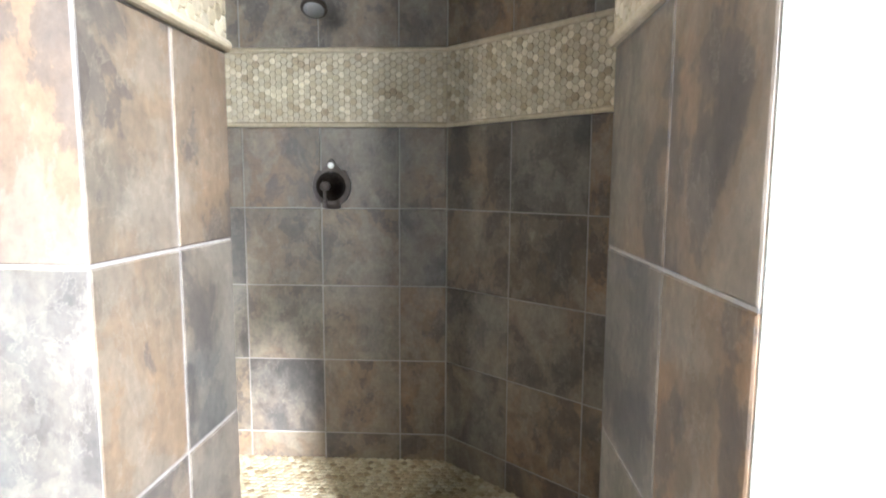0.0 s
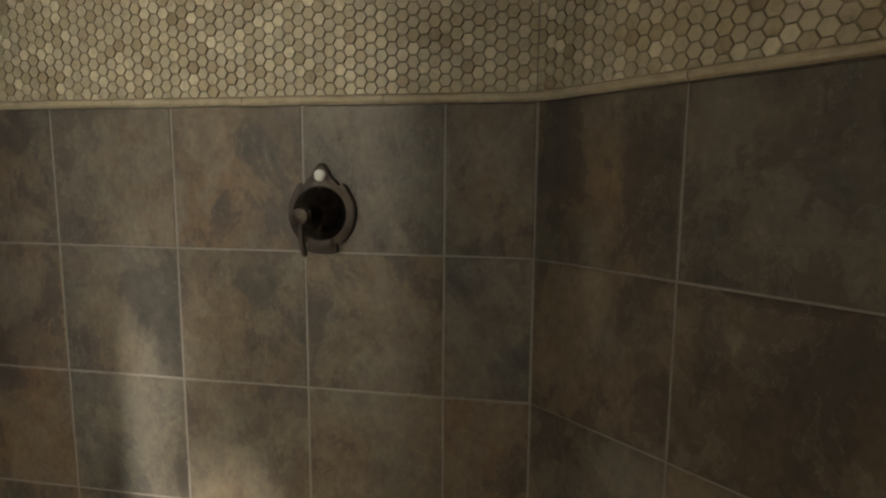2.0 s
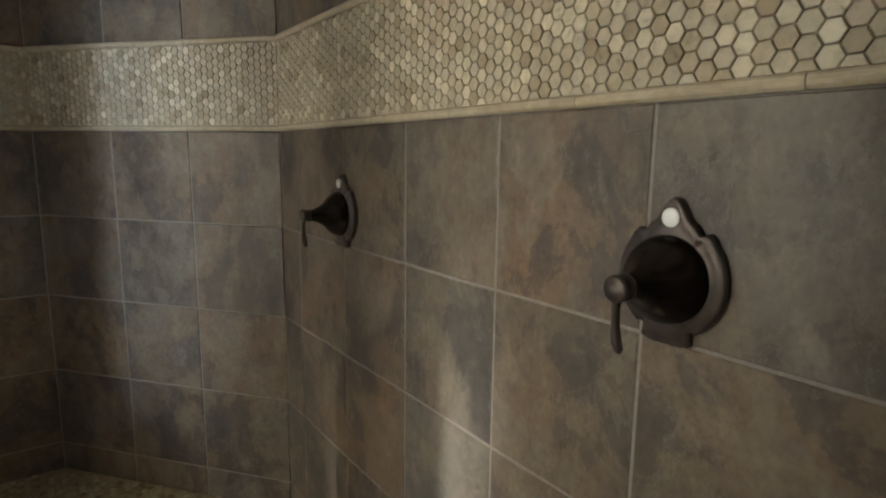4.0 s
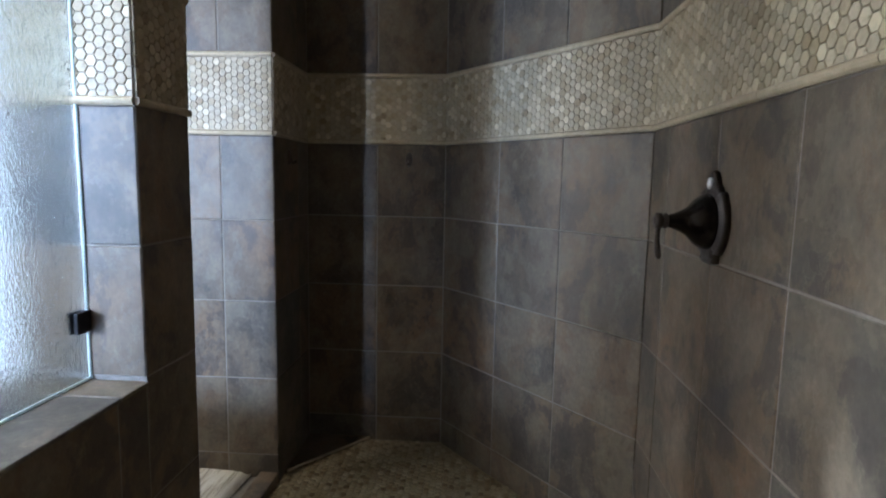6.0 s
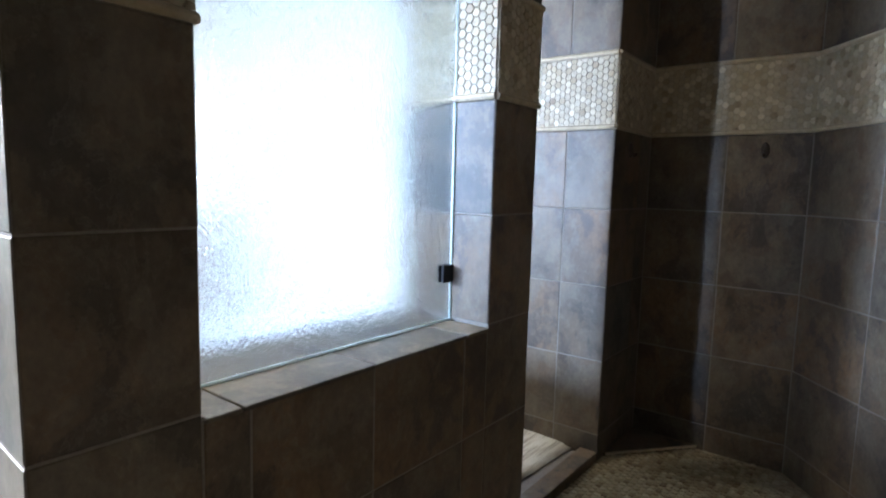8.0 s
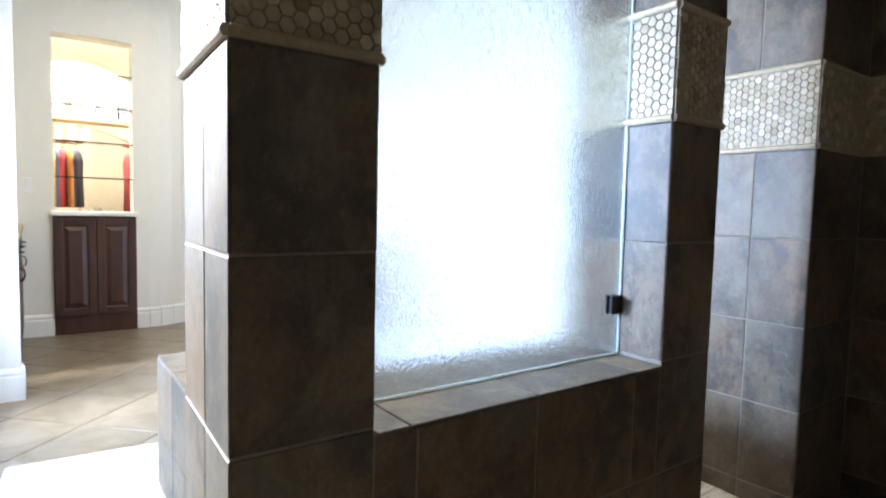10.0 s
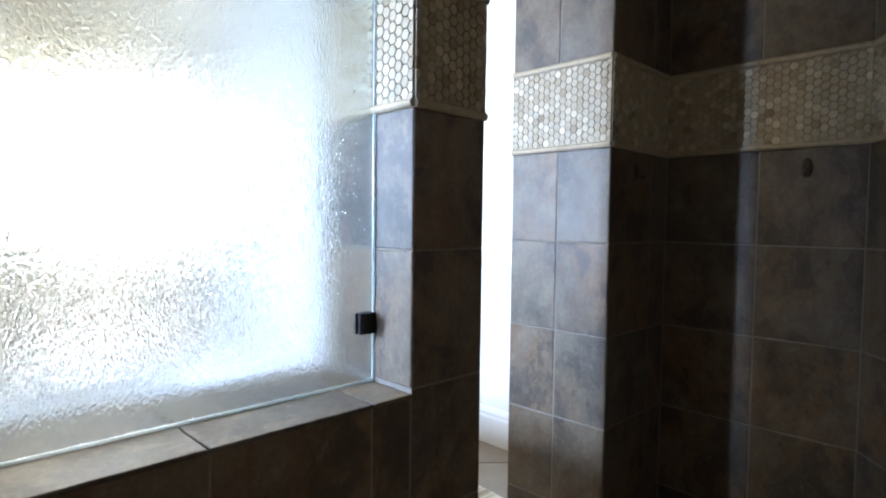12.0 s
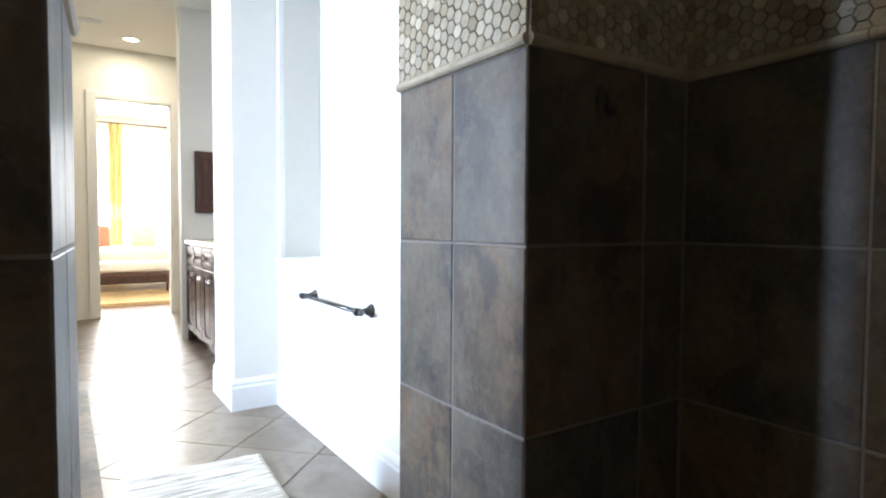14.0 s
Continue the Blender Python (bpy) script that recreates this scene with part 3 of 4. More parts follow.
part("deck_top", deck_slab(), M_TILE, deck)
for k in range(4):
    a, b = DX1 - 0.105, DX1 - 0.001
    y0, y1 = DY0 + 0.284 * k + 0.002, min(DY0 + 0.284 * (k + 1) - 0.002, DY1 - 0.002)
    bm = bmesh.new()
    box(bm, a, b, y0, y1, DZ - 0.006, DZ + 0.002, 0.0025)
    part("deck_tile", bm, M_TILE, deck)
for k in range(4):
    for z0, z1 in ((FLOOR_B + 0.002, 0.19), (0.195, DZ - 0.008)):
        y0, y1 = DY0 + 0.284 * k + 0.0025, min(DY0 + 0.284 * (k + 1) - 0.0025, DY1 - 0.002)
        bm = bmesh.new()
        box(bm, DX1 - 0.008, DX1, y0, y1, z0, z1, 0.002)
        part("deck_tile", bm, M_TILE, deck)
        bm = bmesh.new()
        box(bm, DX0, DX0 + 0.008, y0, y1, z0, z1, 0.002)
        part("deck_tile", bm, M_TILE, deck)
for k in range(4):
    for z0, z1 in ((FLOOR_B + 0.002, 0.19), (0.195, DZ - 0.008)):
        x0 = DX0 + 0.3125 * k + 0.0025
        bm = bmesh.new()
        box(bm, x0, x0 + 0.3075, DY0, DY0 + 0.008, z0, z1, 0.002)
        part("deck_tile", bm, M_TILE, deck)

tub = thing("bathtub", (cx, cy, DZ), "white oval drop-in bathtub set in the tiled deck", "bathtub")
bm = bmesh.new()
rings = []
for s, z in ((1.06, DZ + 0.003), (1.07, DZ + 0.02), (1.03, DZ + 0.032), (0.97, DZ + 0.03), (0.93, DZ + 0.01), (0.88, DZ - 0.2), (0.80, DZ - 0.36), (0.6, DZ - 0.42), (0.05, DZ - 0.425)):
    rings.append([bm.verts.new((cx + ra * s * math.cos(k * math.tau / 48), cy + rb * s * math.sin(k * math.tau / 48), z)) for k in range(48)])
for u, w in zip(rings, rings[1:]):
    for k in range(48):
        bm.faces.new((u[k], u[(k + 1) % 48], w[(k + 1) % 48], w[k]))
bm.faces.new(rings[-1])
part("basin", bm, M_TUB, tub, "", True)


# ---- shower fittings ----
def valve(x, z):
    """Bronze shower valve on the back wall: shaped plate, dome, stem with lever, porcelain dot."""
    y = 2.054
    v = thing("shower_valve", (x, y, z), "oil-rubbed bronze shower valve with lever and white porcelain button", "shower valve", "valves on the shower wall")

    def outline(s):
        pts = []
        n = 96
        for k in range(n):
            a = k * math.tau / n
            dx, dz = math.sin(a), math.cos(a)
            r = 0.079
            up = abs(math.atan2(dx, dz))
            if up < 0.34:
                r = 0.079 + 0.027 * (0.5 + 0.5 * math.cos(up / 0.34 * math.pi))
            elif up < 0.62:
                r = 0.0755 + 0.004 * math.cos((up - 0.34) / 0.28 * math.pi)
            elif up < 0.86:
                r = 0.080
            dn = math.pi - up
            if dn < 0.42:
                r = min(0.079 + 0.012, 0.088 / max(math.cos(dn), 0.2))
            elif dn < 0.56:
                r = 0.074
            pts.append((dx * r * s * (0.96 if up > 0.8 else 1.0), dz * r * s))
        return pts
    bm = bmesh.new()
    rings = []
    for s, d in ((1.0, 0.0), (1.0, 0.010), (0.965, 0.015), (0.90, 0.013), (0.86, 0.016), (0.70, 0.017)):
        rings.append([bm.verts.new((x + px, y - d, z + pz)) for px, pz in outline(s)])
    n = len(rings[0])
    for a, b in zip(rings, rings[1:]):
        for k in range(n):
            bm.faces.new((a[k], a[(k + 1) % n], b[(k + 1) % n], b[k]))
    bm.faces.new(rings[-1])
    bm.faces.new(rings[0][::-1])
    part("plate", bm, M_BRONZE, v, "scalloped bronze wall plate", True)
    m = Matrix.Translation((x, y, z)) @ pose(0, 0, 0, 90, 0, 0)
    bm = bmesh.new()
    lathe(bm, [(0.058, 0.014), (0.058, 0.021), (0.055, 0.031), (0.048, 0.042), (0.037, 0.052), (0.029, 0.060), (0.0225, 0.072), (0.0165, 0.086), (0.0135, 0.096), (0.012, 0.100)], m, 40)
    part("dome", bm, M_DOME, v, "dark domed escutcheon", True)
    bm = bmesh.new()
    lathe(bm, [(0.012, 0.098), (0.0165, 0.1005), (0.0165, 0.106), (0.0115, 0.108), (0.0115, 0.110), (0.0165, 0.112), (0.0170, 0.121), (0.0135, 0.1245), (0.009, 0.1235), (0.007, 0.126), (0.002, 0.127)], m, 24)
    hub = part("hub", bm, M_BRONZE, v, "", True)
    bm = bmesh.new()
    tube(bm, [(x, y - 0.1165, z - 0.010), (x, y - 0.1170, z - 0.024), (x + 0.001, y - 0.1175, z - 0.045), (x + 0.003, y - 0.1160, z - 0.064), (x + 0.005, y - 0.1140, z - 0.075), (x + 0.006, y - 0.1130, z - 0.080)],
         [0.0070, 0.0050, 0.0055, 0.0068, 0.0062, 0.0025], 12)
    part("lever", bm, M_BRONZE, hub, "", True)
    bm = bmesh.new()
    lathe(bm, [(0.0125, 0.012), (0.0125, 0.0175), (0.011, 0.0195), (0.004, 0.0205)], Matrix.Translation((x, y, z + 0.080)) @ pose(0, 0, 0, 90, 0, 0), 24)
    part("button", bm, M_PORC, v, "white porcelain button", True)
    return v


valve(-0.600, 1.056)
valve(-1.558, 1.056)

head = thing("overhead_shower", (-0.620, 2.054, 1.80), "bronze shower head on a short curved wall arm", "shower head")
bm = bmesh.new()
lathe(bm, [(0.030, 0.0), (0.030, 0.006), (0.016, 0.012)], Matrix.Translation((-0.615, 2.054, 1.795)) @ pose(0, 0, 0, 90, 0, 0), 24)
part("flange", bm, M_BRONZE, head, "", True)
bm = bmesh.new()
tube(bm, [(-0.615, 2.052, 1.795), (-0.615, 1.99, 1.805), (-0.615, 1.95, 1.790), (-0.615, 1.925, 1.750)], 0.009, 12)
part("arm", bm, M_BRONZE, head, "", True)
hm = Matrix.Translation((-0.615, 1.890, 1.672)) @ pose(0, 0, 0, -24, 0, 0)
bm = bmesh.new()
lathe(bm, [(0.046, 0.0), (0.047, 0.010), (0.041, 0.026), (0.024, 0.046), (0.014, 0.058), (0.014, 0.078)], hm, 32)
rose = part("rose", bm, M_BRONZE, head, "", True)
bm = bmesh.new()
lathe(bm, [(0.002, -0.006), (0.036, -0.005), (0.037, 0.002)], hm, 32)
part("face", bm, simple("grey_nozzle_face", (0.25, 0.25, 0.25), (0.34, 0.34, 0.34), 200, 0.5), rose, "grey nozzle face", True)


def robe_hook(x, y, z, turn):
    h = thing("robe_hook", (x, y, z), "small dark bronze robe hook on the tiled shower wall", "hook", "hooks in the shower")
    m = pose(x, y, z, 0, 0, turn)
    bm = bmesh.new()
    rings = []
    for s, d in ((1.0, 0.0), (1.0, 0.004), (0.8, 0.009), (0.3, 0.011)):
        rings.append([bm.verts.new(m @ Vector((0.015 * s * math.sin(k * math.tau / 24), -d, 0.031 * s * math.cos(k * math.tau / 24)))) for k in range(24)])
    for a, b in zip(rings, rings[1:]):
        for k in range(24):
            bm.faces.new((a[k], a[(k + 1) % 24], b[(k + 1) % 24], b[k]))
    bm.faces.new(rings[-1])
    part("plate", bm, M_BRONZE, h, "", True)
    bm = bmesh.new()
    pts = [m @ Vector(p) for p in ((0, -0.006, -0.004), (0, -0.013, -0.016), (0, -0.019, -0.026), (0, -0.025, -0.022), (0, -0.027, -0.012))]
    tube(bm, pts, [0.006, 0.0055, 0.006, 0.0062, 0.007], 10)
    part("hook", bm, M_BRONZE, h, "", True)


robe_hook(-2.822, 1.249, 1.219, 90)
robe_hook(-2.580, YI, 1.213, 180)

# ---- towel bar ----
bar = thing("towel_bar", (HX, -0.91, 0.656), "pewter towel bar with flared posts on the white half wall", "towel bar")
for yy in (-0.600, -1.215):
    bm = bmesh.new()
    lathe(bm, [(0.029, 0.0), (0.029, 0.006), (0.022, 0.014), (0.013, 0.030), (0.011, 0.048), (0.016, 0.054), (0.017, 0.072), (0.010, 0.082), (0.004, 0.086)], Matrix.Translation((HX, yy, 0.656)) @ pose(0, 0, 0, 0, 90, 0), 24)
    part("post", bm, M_NICKEL, bar, "", True)
bm = bmesh.new()
tube(bm, [(HX + 0.064, -0.574, 0.656), (HX + 0.064, -1.241, 0.656)], 0.0085, 14)
part("rail", bm, M_NICKEL, bar, "", True)
for yy, s in ((-0.574, 1), (-1.241, -1)):
    bm = bmesh.new()
    lathe(bm, [(0.0085, 0.0), (0.013, 0.004), (0.013, 0.010), (0.007, 0.018)], Matrix.Translation((HX + 0.064, yy, 0.656)) @ pose(0, 0, 0, -90 * s, 0, 0), 16)
    part("finial", bm, M_NICKEL, bar, "", True)


# ---- rugs ----
def rug(x0, x1, y0, y1, turn, label):
    """A soft bath rug with a wavy, rounded pile edge."""
    cx_, cy_ = (x0 + x1) / 2, (y0 + y1) / 2
    bm = bmesh.new()
    nx, ny = 36, 48
    w, d = x1 - x0, y1 - y0
    grid = []
    for a in range(nx + 1):
        row = []
        for b in range(ny + 1):
            u, v = a / nx, b / ny
            edge = min(u, 1 - u, 1) * w, min(v, 1 - v) * d
            e = min(min(edge) / 0.02, 1.0)
            z = 0.003 + 0.016 * math.sqrt(max(0.0, 1 - (1 - e) ** 2)) + 0.0025 * noise.noise((u * w * 30, v * d * 30, 0.3))
            row.append(bm.verts.new((x0 + u * w + 0.004 * noise.noise((v * 9, 1.7, 0)), y0 + v * d + 0.004 * noise.noise((u * 9, 5.1, 0)), FLOOR_B + z)))
        grid.append(row)
    for a in range(nx):
        for b in range(ny):
            bm.faces.new((grid[a][b], grid[a + 1][b], grid[a + 1][b + 1], grid[a][b + 1]))
    rim = [grid[a][0] for a in range(nx)] + [grid[nx][b] for b in range(ny)] + [grid[a][ny] for a in range(nx, 0, -1)] + [grid[0][b] for b in range(ny, 0, -1)]
    low = [bm.verts.new((p.co.x, p.co.y, FLOOR_B + 0.0005)) for p in rim]
    for k in range(len(rim)):
        bm.faces.new((rim[k], rim[(k + 1) % len(rim)], low[(k + 1) % len(rim)], low[k]))
    bmesh.ops.rotate(bm, cent=(x0, y0, 0), matrix=Matrix.Rotation(radians(turn), 3, "Z"), verts=bm.verts)
    return solo("bath_rug", bm, M_RUG, label, "rug", "bath rugs", True)


rug(-2.535, -1.985, -1.112, 0.690, -3.8, "cream and taupe streaked bath runner through the far shower entrance")
rug(-0.690, -0.130, -1.125, 0.480, -5.4, "cream and taupe streaked bath runner outside the near shower entrance")


# ---- cabinets ----
def panel_door(parent, m, w, h, name="door", pull=None):
    """A raised-panel front, w by h, lower left corner at the origin of m, front along local -y."""
    bm = bmesh.new()
    st = min(0.055, h * 0.28)
    for x0, x1, z0, z1 in ((0, st, 0, h), (w - st, w, 0, h), (st, w - st, 0, st), (st, w - st, h - st, h)):
        box(bm, x0, x1, -0.020, 0, z0, z1, 0.003)
    if h > 0.25:
        box(bm, st, w - st, -0.008, -0.001, st, h - st)
        a, b = st + 0.012, 0.03
        lo = [(a, a), (w - a, a), (w - a, h - a), (a, h - a)]
        hi = [(a + b, a + b), (w - a - b, a + b), (w - a - b, h - a - b), (a + b, h - a - b)]
        v0 = [bm.verts.new((x, -0.008, z)) for x, z in lo]
        v1 = [bm.verts.new((x, -0.018, z)) for x, z in hi]
        bm.faces.new(v1)
        for k in range(4):
            bm.faces.new((v0[k], v0[(k + 1) % 4], v1[(k + 1) % 4], v1[k]))
    else:
        box(bm, st, w - st, -0.016, -0.001, st, h - st, 0.004)
    bmesh.ops.transform(bm, matrix=m, verts=bm.verts)
    d = part(name, bm, M_WOOD, parent)
    if pull:
        px, pz, vert = pull
        bm = bmesh.new()
        q = ((px, pz - 0.04), (px, pz + 0.04)) if vert else ((px - 0.04, pz), (px + 0.04, pz))
        (xa, za), (xb, zb) = q
        tube(bm, [(xa, -0.019, za), (xa, -0.040, za + (zb - za) * 0.12), ((xa + xb) / 2, -0.046, (za + zb) / 2), (xb, -0.040, zb - (zb - za) * 0.12), (xb, -0.019, zb)], 0.005, 8)
        bmesh.ops.transform(bm, matrix=m, verts=bm.verts)
        part("handle", bm, M_NICKEL, d, "brushed metal pull", True)
    return d


def vanity(name, origin, turn, length, label, units):
    """Base cabinet along local x, its front along local -y, with drawers above doors, toe kick and counter."""
    m = pose(*origin, 0, 0, turn)
    v = thing(name, origin, label, "vanity")
    bm = bmesh.new()
    box(bm, 0, length, 0.0, 0.52, 0.10, 0.862)
    box(bm, 0.02, length - 0.02, 0.06, 0.50, 0.0, 0.10)
    bmesh.ops.transform(bm, matrix=m, verts=bm.verts)
    part("body", bm, M_WOOD, v)
    w = length / units
    for k in range(units):
        panel_door(v, m @ pose(k * w + 0.008, 0, 0.70), w - 0.016, 0.15, "drawer", (w / 2, 0.075, False))
        panel_door(v, m @ pose(k * w + 0.008, 0, 0.115), w - 0.016, 0.57, "door", ((w - 0.05) if k % 2 == 0 else 0.04, 0.50, True))
    bm = bmesh.new()
    box(bm, -0.015, length + 0.015, -0.035, 0.535, 0.864, 0.904, 0.010)
    bmesh.ops.transform(bm, matrix=m, verts=bm.verts)
    part("countertop", bm, M_COUNTER, v, "polished golden granite countertop")
    bm = bmesh.new()
    box(bm, -0.010, length + 0.010, 0.510, 0.532, 0.905, 1.005, 0.004)
    bmesh.ops.transform(bm, matrix=m, verts=bm.verts)
    part("backsplash", bm, M_COUNTER, v, "low golden granite backsplash")
    for xx in (0.005, length - 0.045):
        bm = bmesh.new()
        box(bm, xx, xx + 0.04, -0.012, 0.03, 0.0, 0.86, 0.006)
        bmesh.ops.transform(bm, matrix=m, verts=bm.verts)
        part("corner_post", bm, M_WOOD, v)
    return v


vanity("vanity", (-2.738, -4.062, FLOOR_B), 90, 1.78, "dark cherry vanity cabinet with drawers, doors and granite top", 5)
vanity("vanity", (-0.150, -2.29, FLOOR_B), 270, 1.52, "dark vanity cabinet with golden stone top beside the closet", 3)
wall_cab = thing("medicine_cabinet", (-3.03, -4.07, 1.11), "dark wooden wall cabinet with a raised panel door", "wall cabinet")
bm = bmesh.new()
box(bm, -3.24, -2.800, -4.079, -4.04, 1.105, 1.660, 0.004)
part("body", bm, M_WOOD, wall_cab)
panel_door(wall_cab, pose(-2.808, -4.039, 1.113, 0, 0, 180), 0.420, 0.54)

# ---- bedroom door and bedroom ----
casing = thing("door_1", (-2.49, YD, FLOOR_B), "white painted door casing open to the bright bedroom", "doorway")
casing["kind"] = "structure"
for x0, x1, z0, z1 in ((-2.952, -2.862, FLOOR_B, 2.445), (-2.120, -2.030, FLOOR_B, 2.445), (-2.862, -2.120, 2.365, 2.445)):
    bm = bmesh.new()
    box(bm, x0, x1, YD + 0.001, YD + 0.022, z0, z1, 0.005)
    part("casing", bm, M_TRIM, casing)
for x0, x1, z0, z1 in ((-2.861, -2.847, FLOOR_B, 2.364), (-2.135, -2.121, FLOOR_B, 2.364), (-2.847, -2.135, 2.351, 2.364)):
    bm = bmesh.new()
    box(bm, x0, x1, YD - 0.139, YD - 0.001, z0, z1)
    part("jamb", bm, M_TRIM, casing)

BY0 = -10.6
bm = bmesh.new()
box(bm, -6.0, 1.5, BY0, YD - 0.10, -0.3, FLOOR_B - 0.002)
structure("floor_bedroom", bm, M_HWOOD, "dark reddish hardwood bedroom floor", "floor")
bm = bmesh.new()
box(bm, -6.0, 1.5, BY0, YD - 0.14, CEIL + 0.004, CEIL + 0.1)
structure("ceiling_bedroom", bm, M_CEIL, "plain cream bedroom ceiling", "ceiling")
painted("wall_bedroom_west", [(-6.0, BY0), (-5.86, BY0), (-5.86, YD - 0.15), (-6.0, YD - 0.15)], -0.1, CEIL)
painted("wall_bedroom_east", [(1.36, BY0), (1.5, BY0), (1.5, YD - 0.15), (1.36, YD - 0.15)], -0.1, CEIL)
wall_with_hole("wall_bedroom_far", "y", BY0, 0.14, -6.0, 1.5, [(-3.7, -0.9, 0.5, 2.75)])
painted("wall_bedroom_side", [(-3.44, YD - 0.14), (-3.44, YD - 0.02), (-6.0, YD - 0.02), (-6.0, YD - 0.14)], -0.1, CEIL)
painted("wall_bedroom_side", [(-1.39, YD - 0.14), (-1.39, YD - 0.02), (1.5, YD - 0.02), (1.5, YD - 0.14)], -0.1, CEIL)
bm = bmesh.new()
box(bm, -5.0, 0.5, BY0 - 1.2, BY0 - 1.19, -0.5, 4.2)
structure("backdrop_bedroom", bm, M_SKYGLOW, "blown-out daylight beyond the bedroom window", "backdrop")
bwin = thing("window_3", (-2.3, BY0 + 0.07, 0.5), "large white framed bedroom window", "window")
bwin["kind"] = "structure"
bm = bmesh.new()
for x0, x1, z0, z1 in ((-3.7, -0.9, 0.5, 0.56), (-3.7, -0.9, 2.69, 2.75), (-3.7, -3.64, 0.56, 2.69), (-0.96, -0.9, 0.56, 2.69), (-2.8, -2.74, 0.56, 2.69), (-1.85, -1.79, 0.56, 2.69), (-3.64, -0.96, 1.93, 1.97)):
    box(bm, x0, x1, BY0 + 0.05, BY0 + 0.09, z0, z1)
part("window_frame", bm, M_TRIM, bwin)


def curtain(x, y, w, z0, z1):
    bm = bmesh.new()
    n = 40
    top, bot = [], []
    for side in (0, 0.012):
        for k in range(n + 1):
            u = k / n
            dy = 0.03 * math.sin(u * w * 70) + side
            top.append(bm.verts.new((x + u * w, y + dy, z1)))
            bot.append(bm.verts.new((x + u * w, y + dy * 1.3, z0)))
    for s in (0, n + 1):
        for k in range(n):
            bm.faces.new((top[s + k], top[s + k + 1], bot[s + k + 1], bot[s + k]))
    c = solo("curtain", bm, M_CURTAIN, "golden pleated floor-length curtain at the bedroom window", "curtain", "", True)
    return c


curtain(-2.52, BY0 + 0.20, 0.22, 0.0, 2.80)
rod = bmesh.new()
tube(rod, [(-3.8, BY0 + 0.21, 2.81), (-0.8, BY0 + 0.21, 2.81)], 0.012, 10)
solo("curtain_rod", rod, M_BRONZE, "dark curtain rod above the bedroom window", "curtain rod", "", True)

bed = thing("bed", (-2.3, -9.2, FLOOR_B), "bed with cream bedding on a dark wooden frame", "bed")
bm = bmesh.new()
box(bm, -3.3, -1.35, -9.9, -8.25, 0.10, 0.30, 0.02)
part("frame", bm, M_WOOD, bed)
bm = bmesh.new()
box(bm, -3.28, -1.37, -9.88, -8.27, 0.302, 0.62, 0.07, 4)
part("mattress", bm, M_LINEN, bed, "cream quilted bedding", True)
for xx, yy in ((-3.2, -9.8), (-1.45, -9.8), (-3.2, -8.35), (-1.45, -8.35)):
    bm = bmesh.new()
    box(bm, xx - 0.04, xx + 0.04, yy - 0.04, yy + 0.04, FLOOR_B, 0.10)
    part("leg", bm, M_WOOD, bed)
for xx, c in ((-2.05, (0.55, 0.16, 0.10)), (-2.75, (0.62, 0.52, 0.36))):
    bm = bmesh.new()
    box(bm, xx - 0.22, xx + 0.22, -9.72, -9.56, 0.60, 0.98, 0.06, 3)
    solo("cushion", bm, simple("cushion_cloth", tuple(v * 0.8 for v in c), c, 60, 0.9, 0.2, 0.002), "plump cushion leaning on the bed", "cushion", "bed cushions", True)
bench = thing("bench", (-2.35, -7.75, FLOOR_B), "low upholstered bench at the foot of the bed", "bench")
bm = bmesh.new()
box(bm, -2.95, -1.85, -8.0, -7.55, 0.33, 0.47, 0.05, 4)
part("seat", bm, simple("bench_cloth", (0.55, 0.50, 0.44), (0.66, 0.62, 0.56), 60, 0.9, 0.2, 0.002), bench, "pale upholstered seat", True)
bm = bmesh.new()
box(bm, -2.93, -1.87, -7.98, -7.57, 0.27, 0.33, 0.006)
part("rail", bm, M_WOOD, bench)
for xx in (-2.90, -1.90):
    for yy in (-7.95, -7.60):
        bm = bmesh.new()
        tube(bm, [(xx, yy, FLOOR_B), (xx, yy, 0.27)], [0.016, 0.026], 10)
        part("leg", bm, M_WOOD, bench)
bm = bmesh.new()
box(bm, -3.1, -1.6, -8.2, -6.75, FLOOR_B - 0.001, 0.004, 0.003)
solo("area_rug", bm, M_RUGB, "golden patterned area rug on the bedroom floor", "rug")

for ob in [o for o in scene.objects if not o.parent and o.name.split(".")[0] in ("bed", "bench", "cushion", "curtain", "curtain_rod", "area_rug")]:
    ob.location.x -= 0.2

# ---- closet beyond the pass-through ----
CY = -3.860
OX0, OX1 = -0.945, -0.385
wall_with_hole("wall_closet", "y", CY - 0.20, 0.20, -1.06, 0.40, [(OX0, OX1, 0.93, 2.37)], top=CEIL)
# rounded wall corner beside the pass-through
bm = bmesh.new()
pts_o = [(x - 0.13, CY - d) for x, d in ((-0.93, 0.0), (-1.02, 0.012), (-1.12, 0.05), (-1.21, 0.105), (-1.28, 0.175), (-1.335, 0.265), (-1.36, 0.37))]
prism(bm, pts_o + [(-1.40, CY - 0.40), (-1.06, CY - 0.20)], FLOOR_B - 0.05, CEIL)
structure("wall_curved", bm, M_PAINT, "cream painted curved wall beside the closet cabinet", "wall")
for a, b in zip(pts_o, pts_o[1:]):
    baseboard(b, a)
baseboard((-1.06, CY), (OX0 - 0.016, CY))
baseboard((OX1 + 0.016, CY), (-0.16, CY))

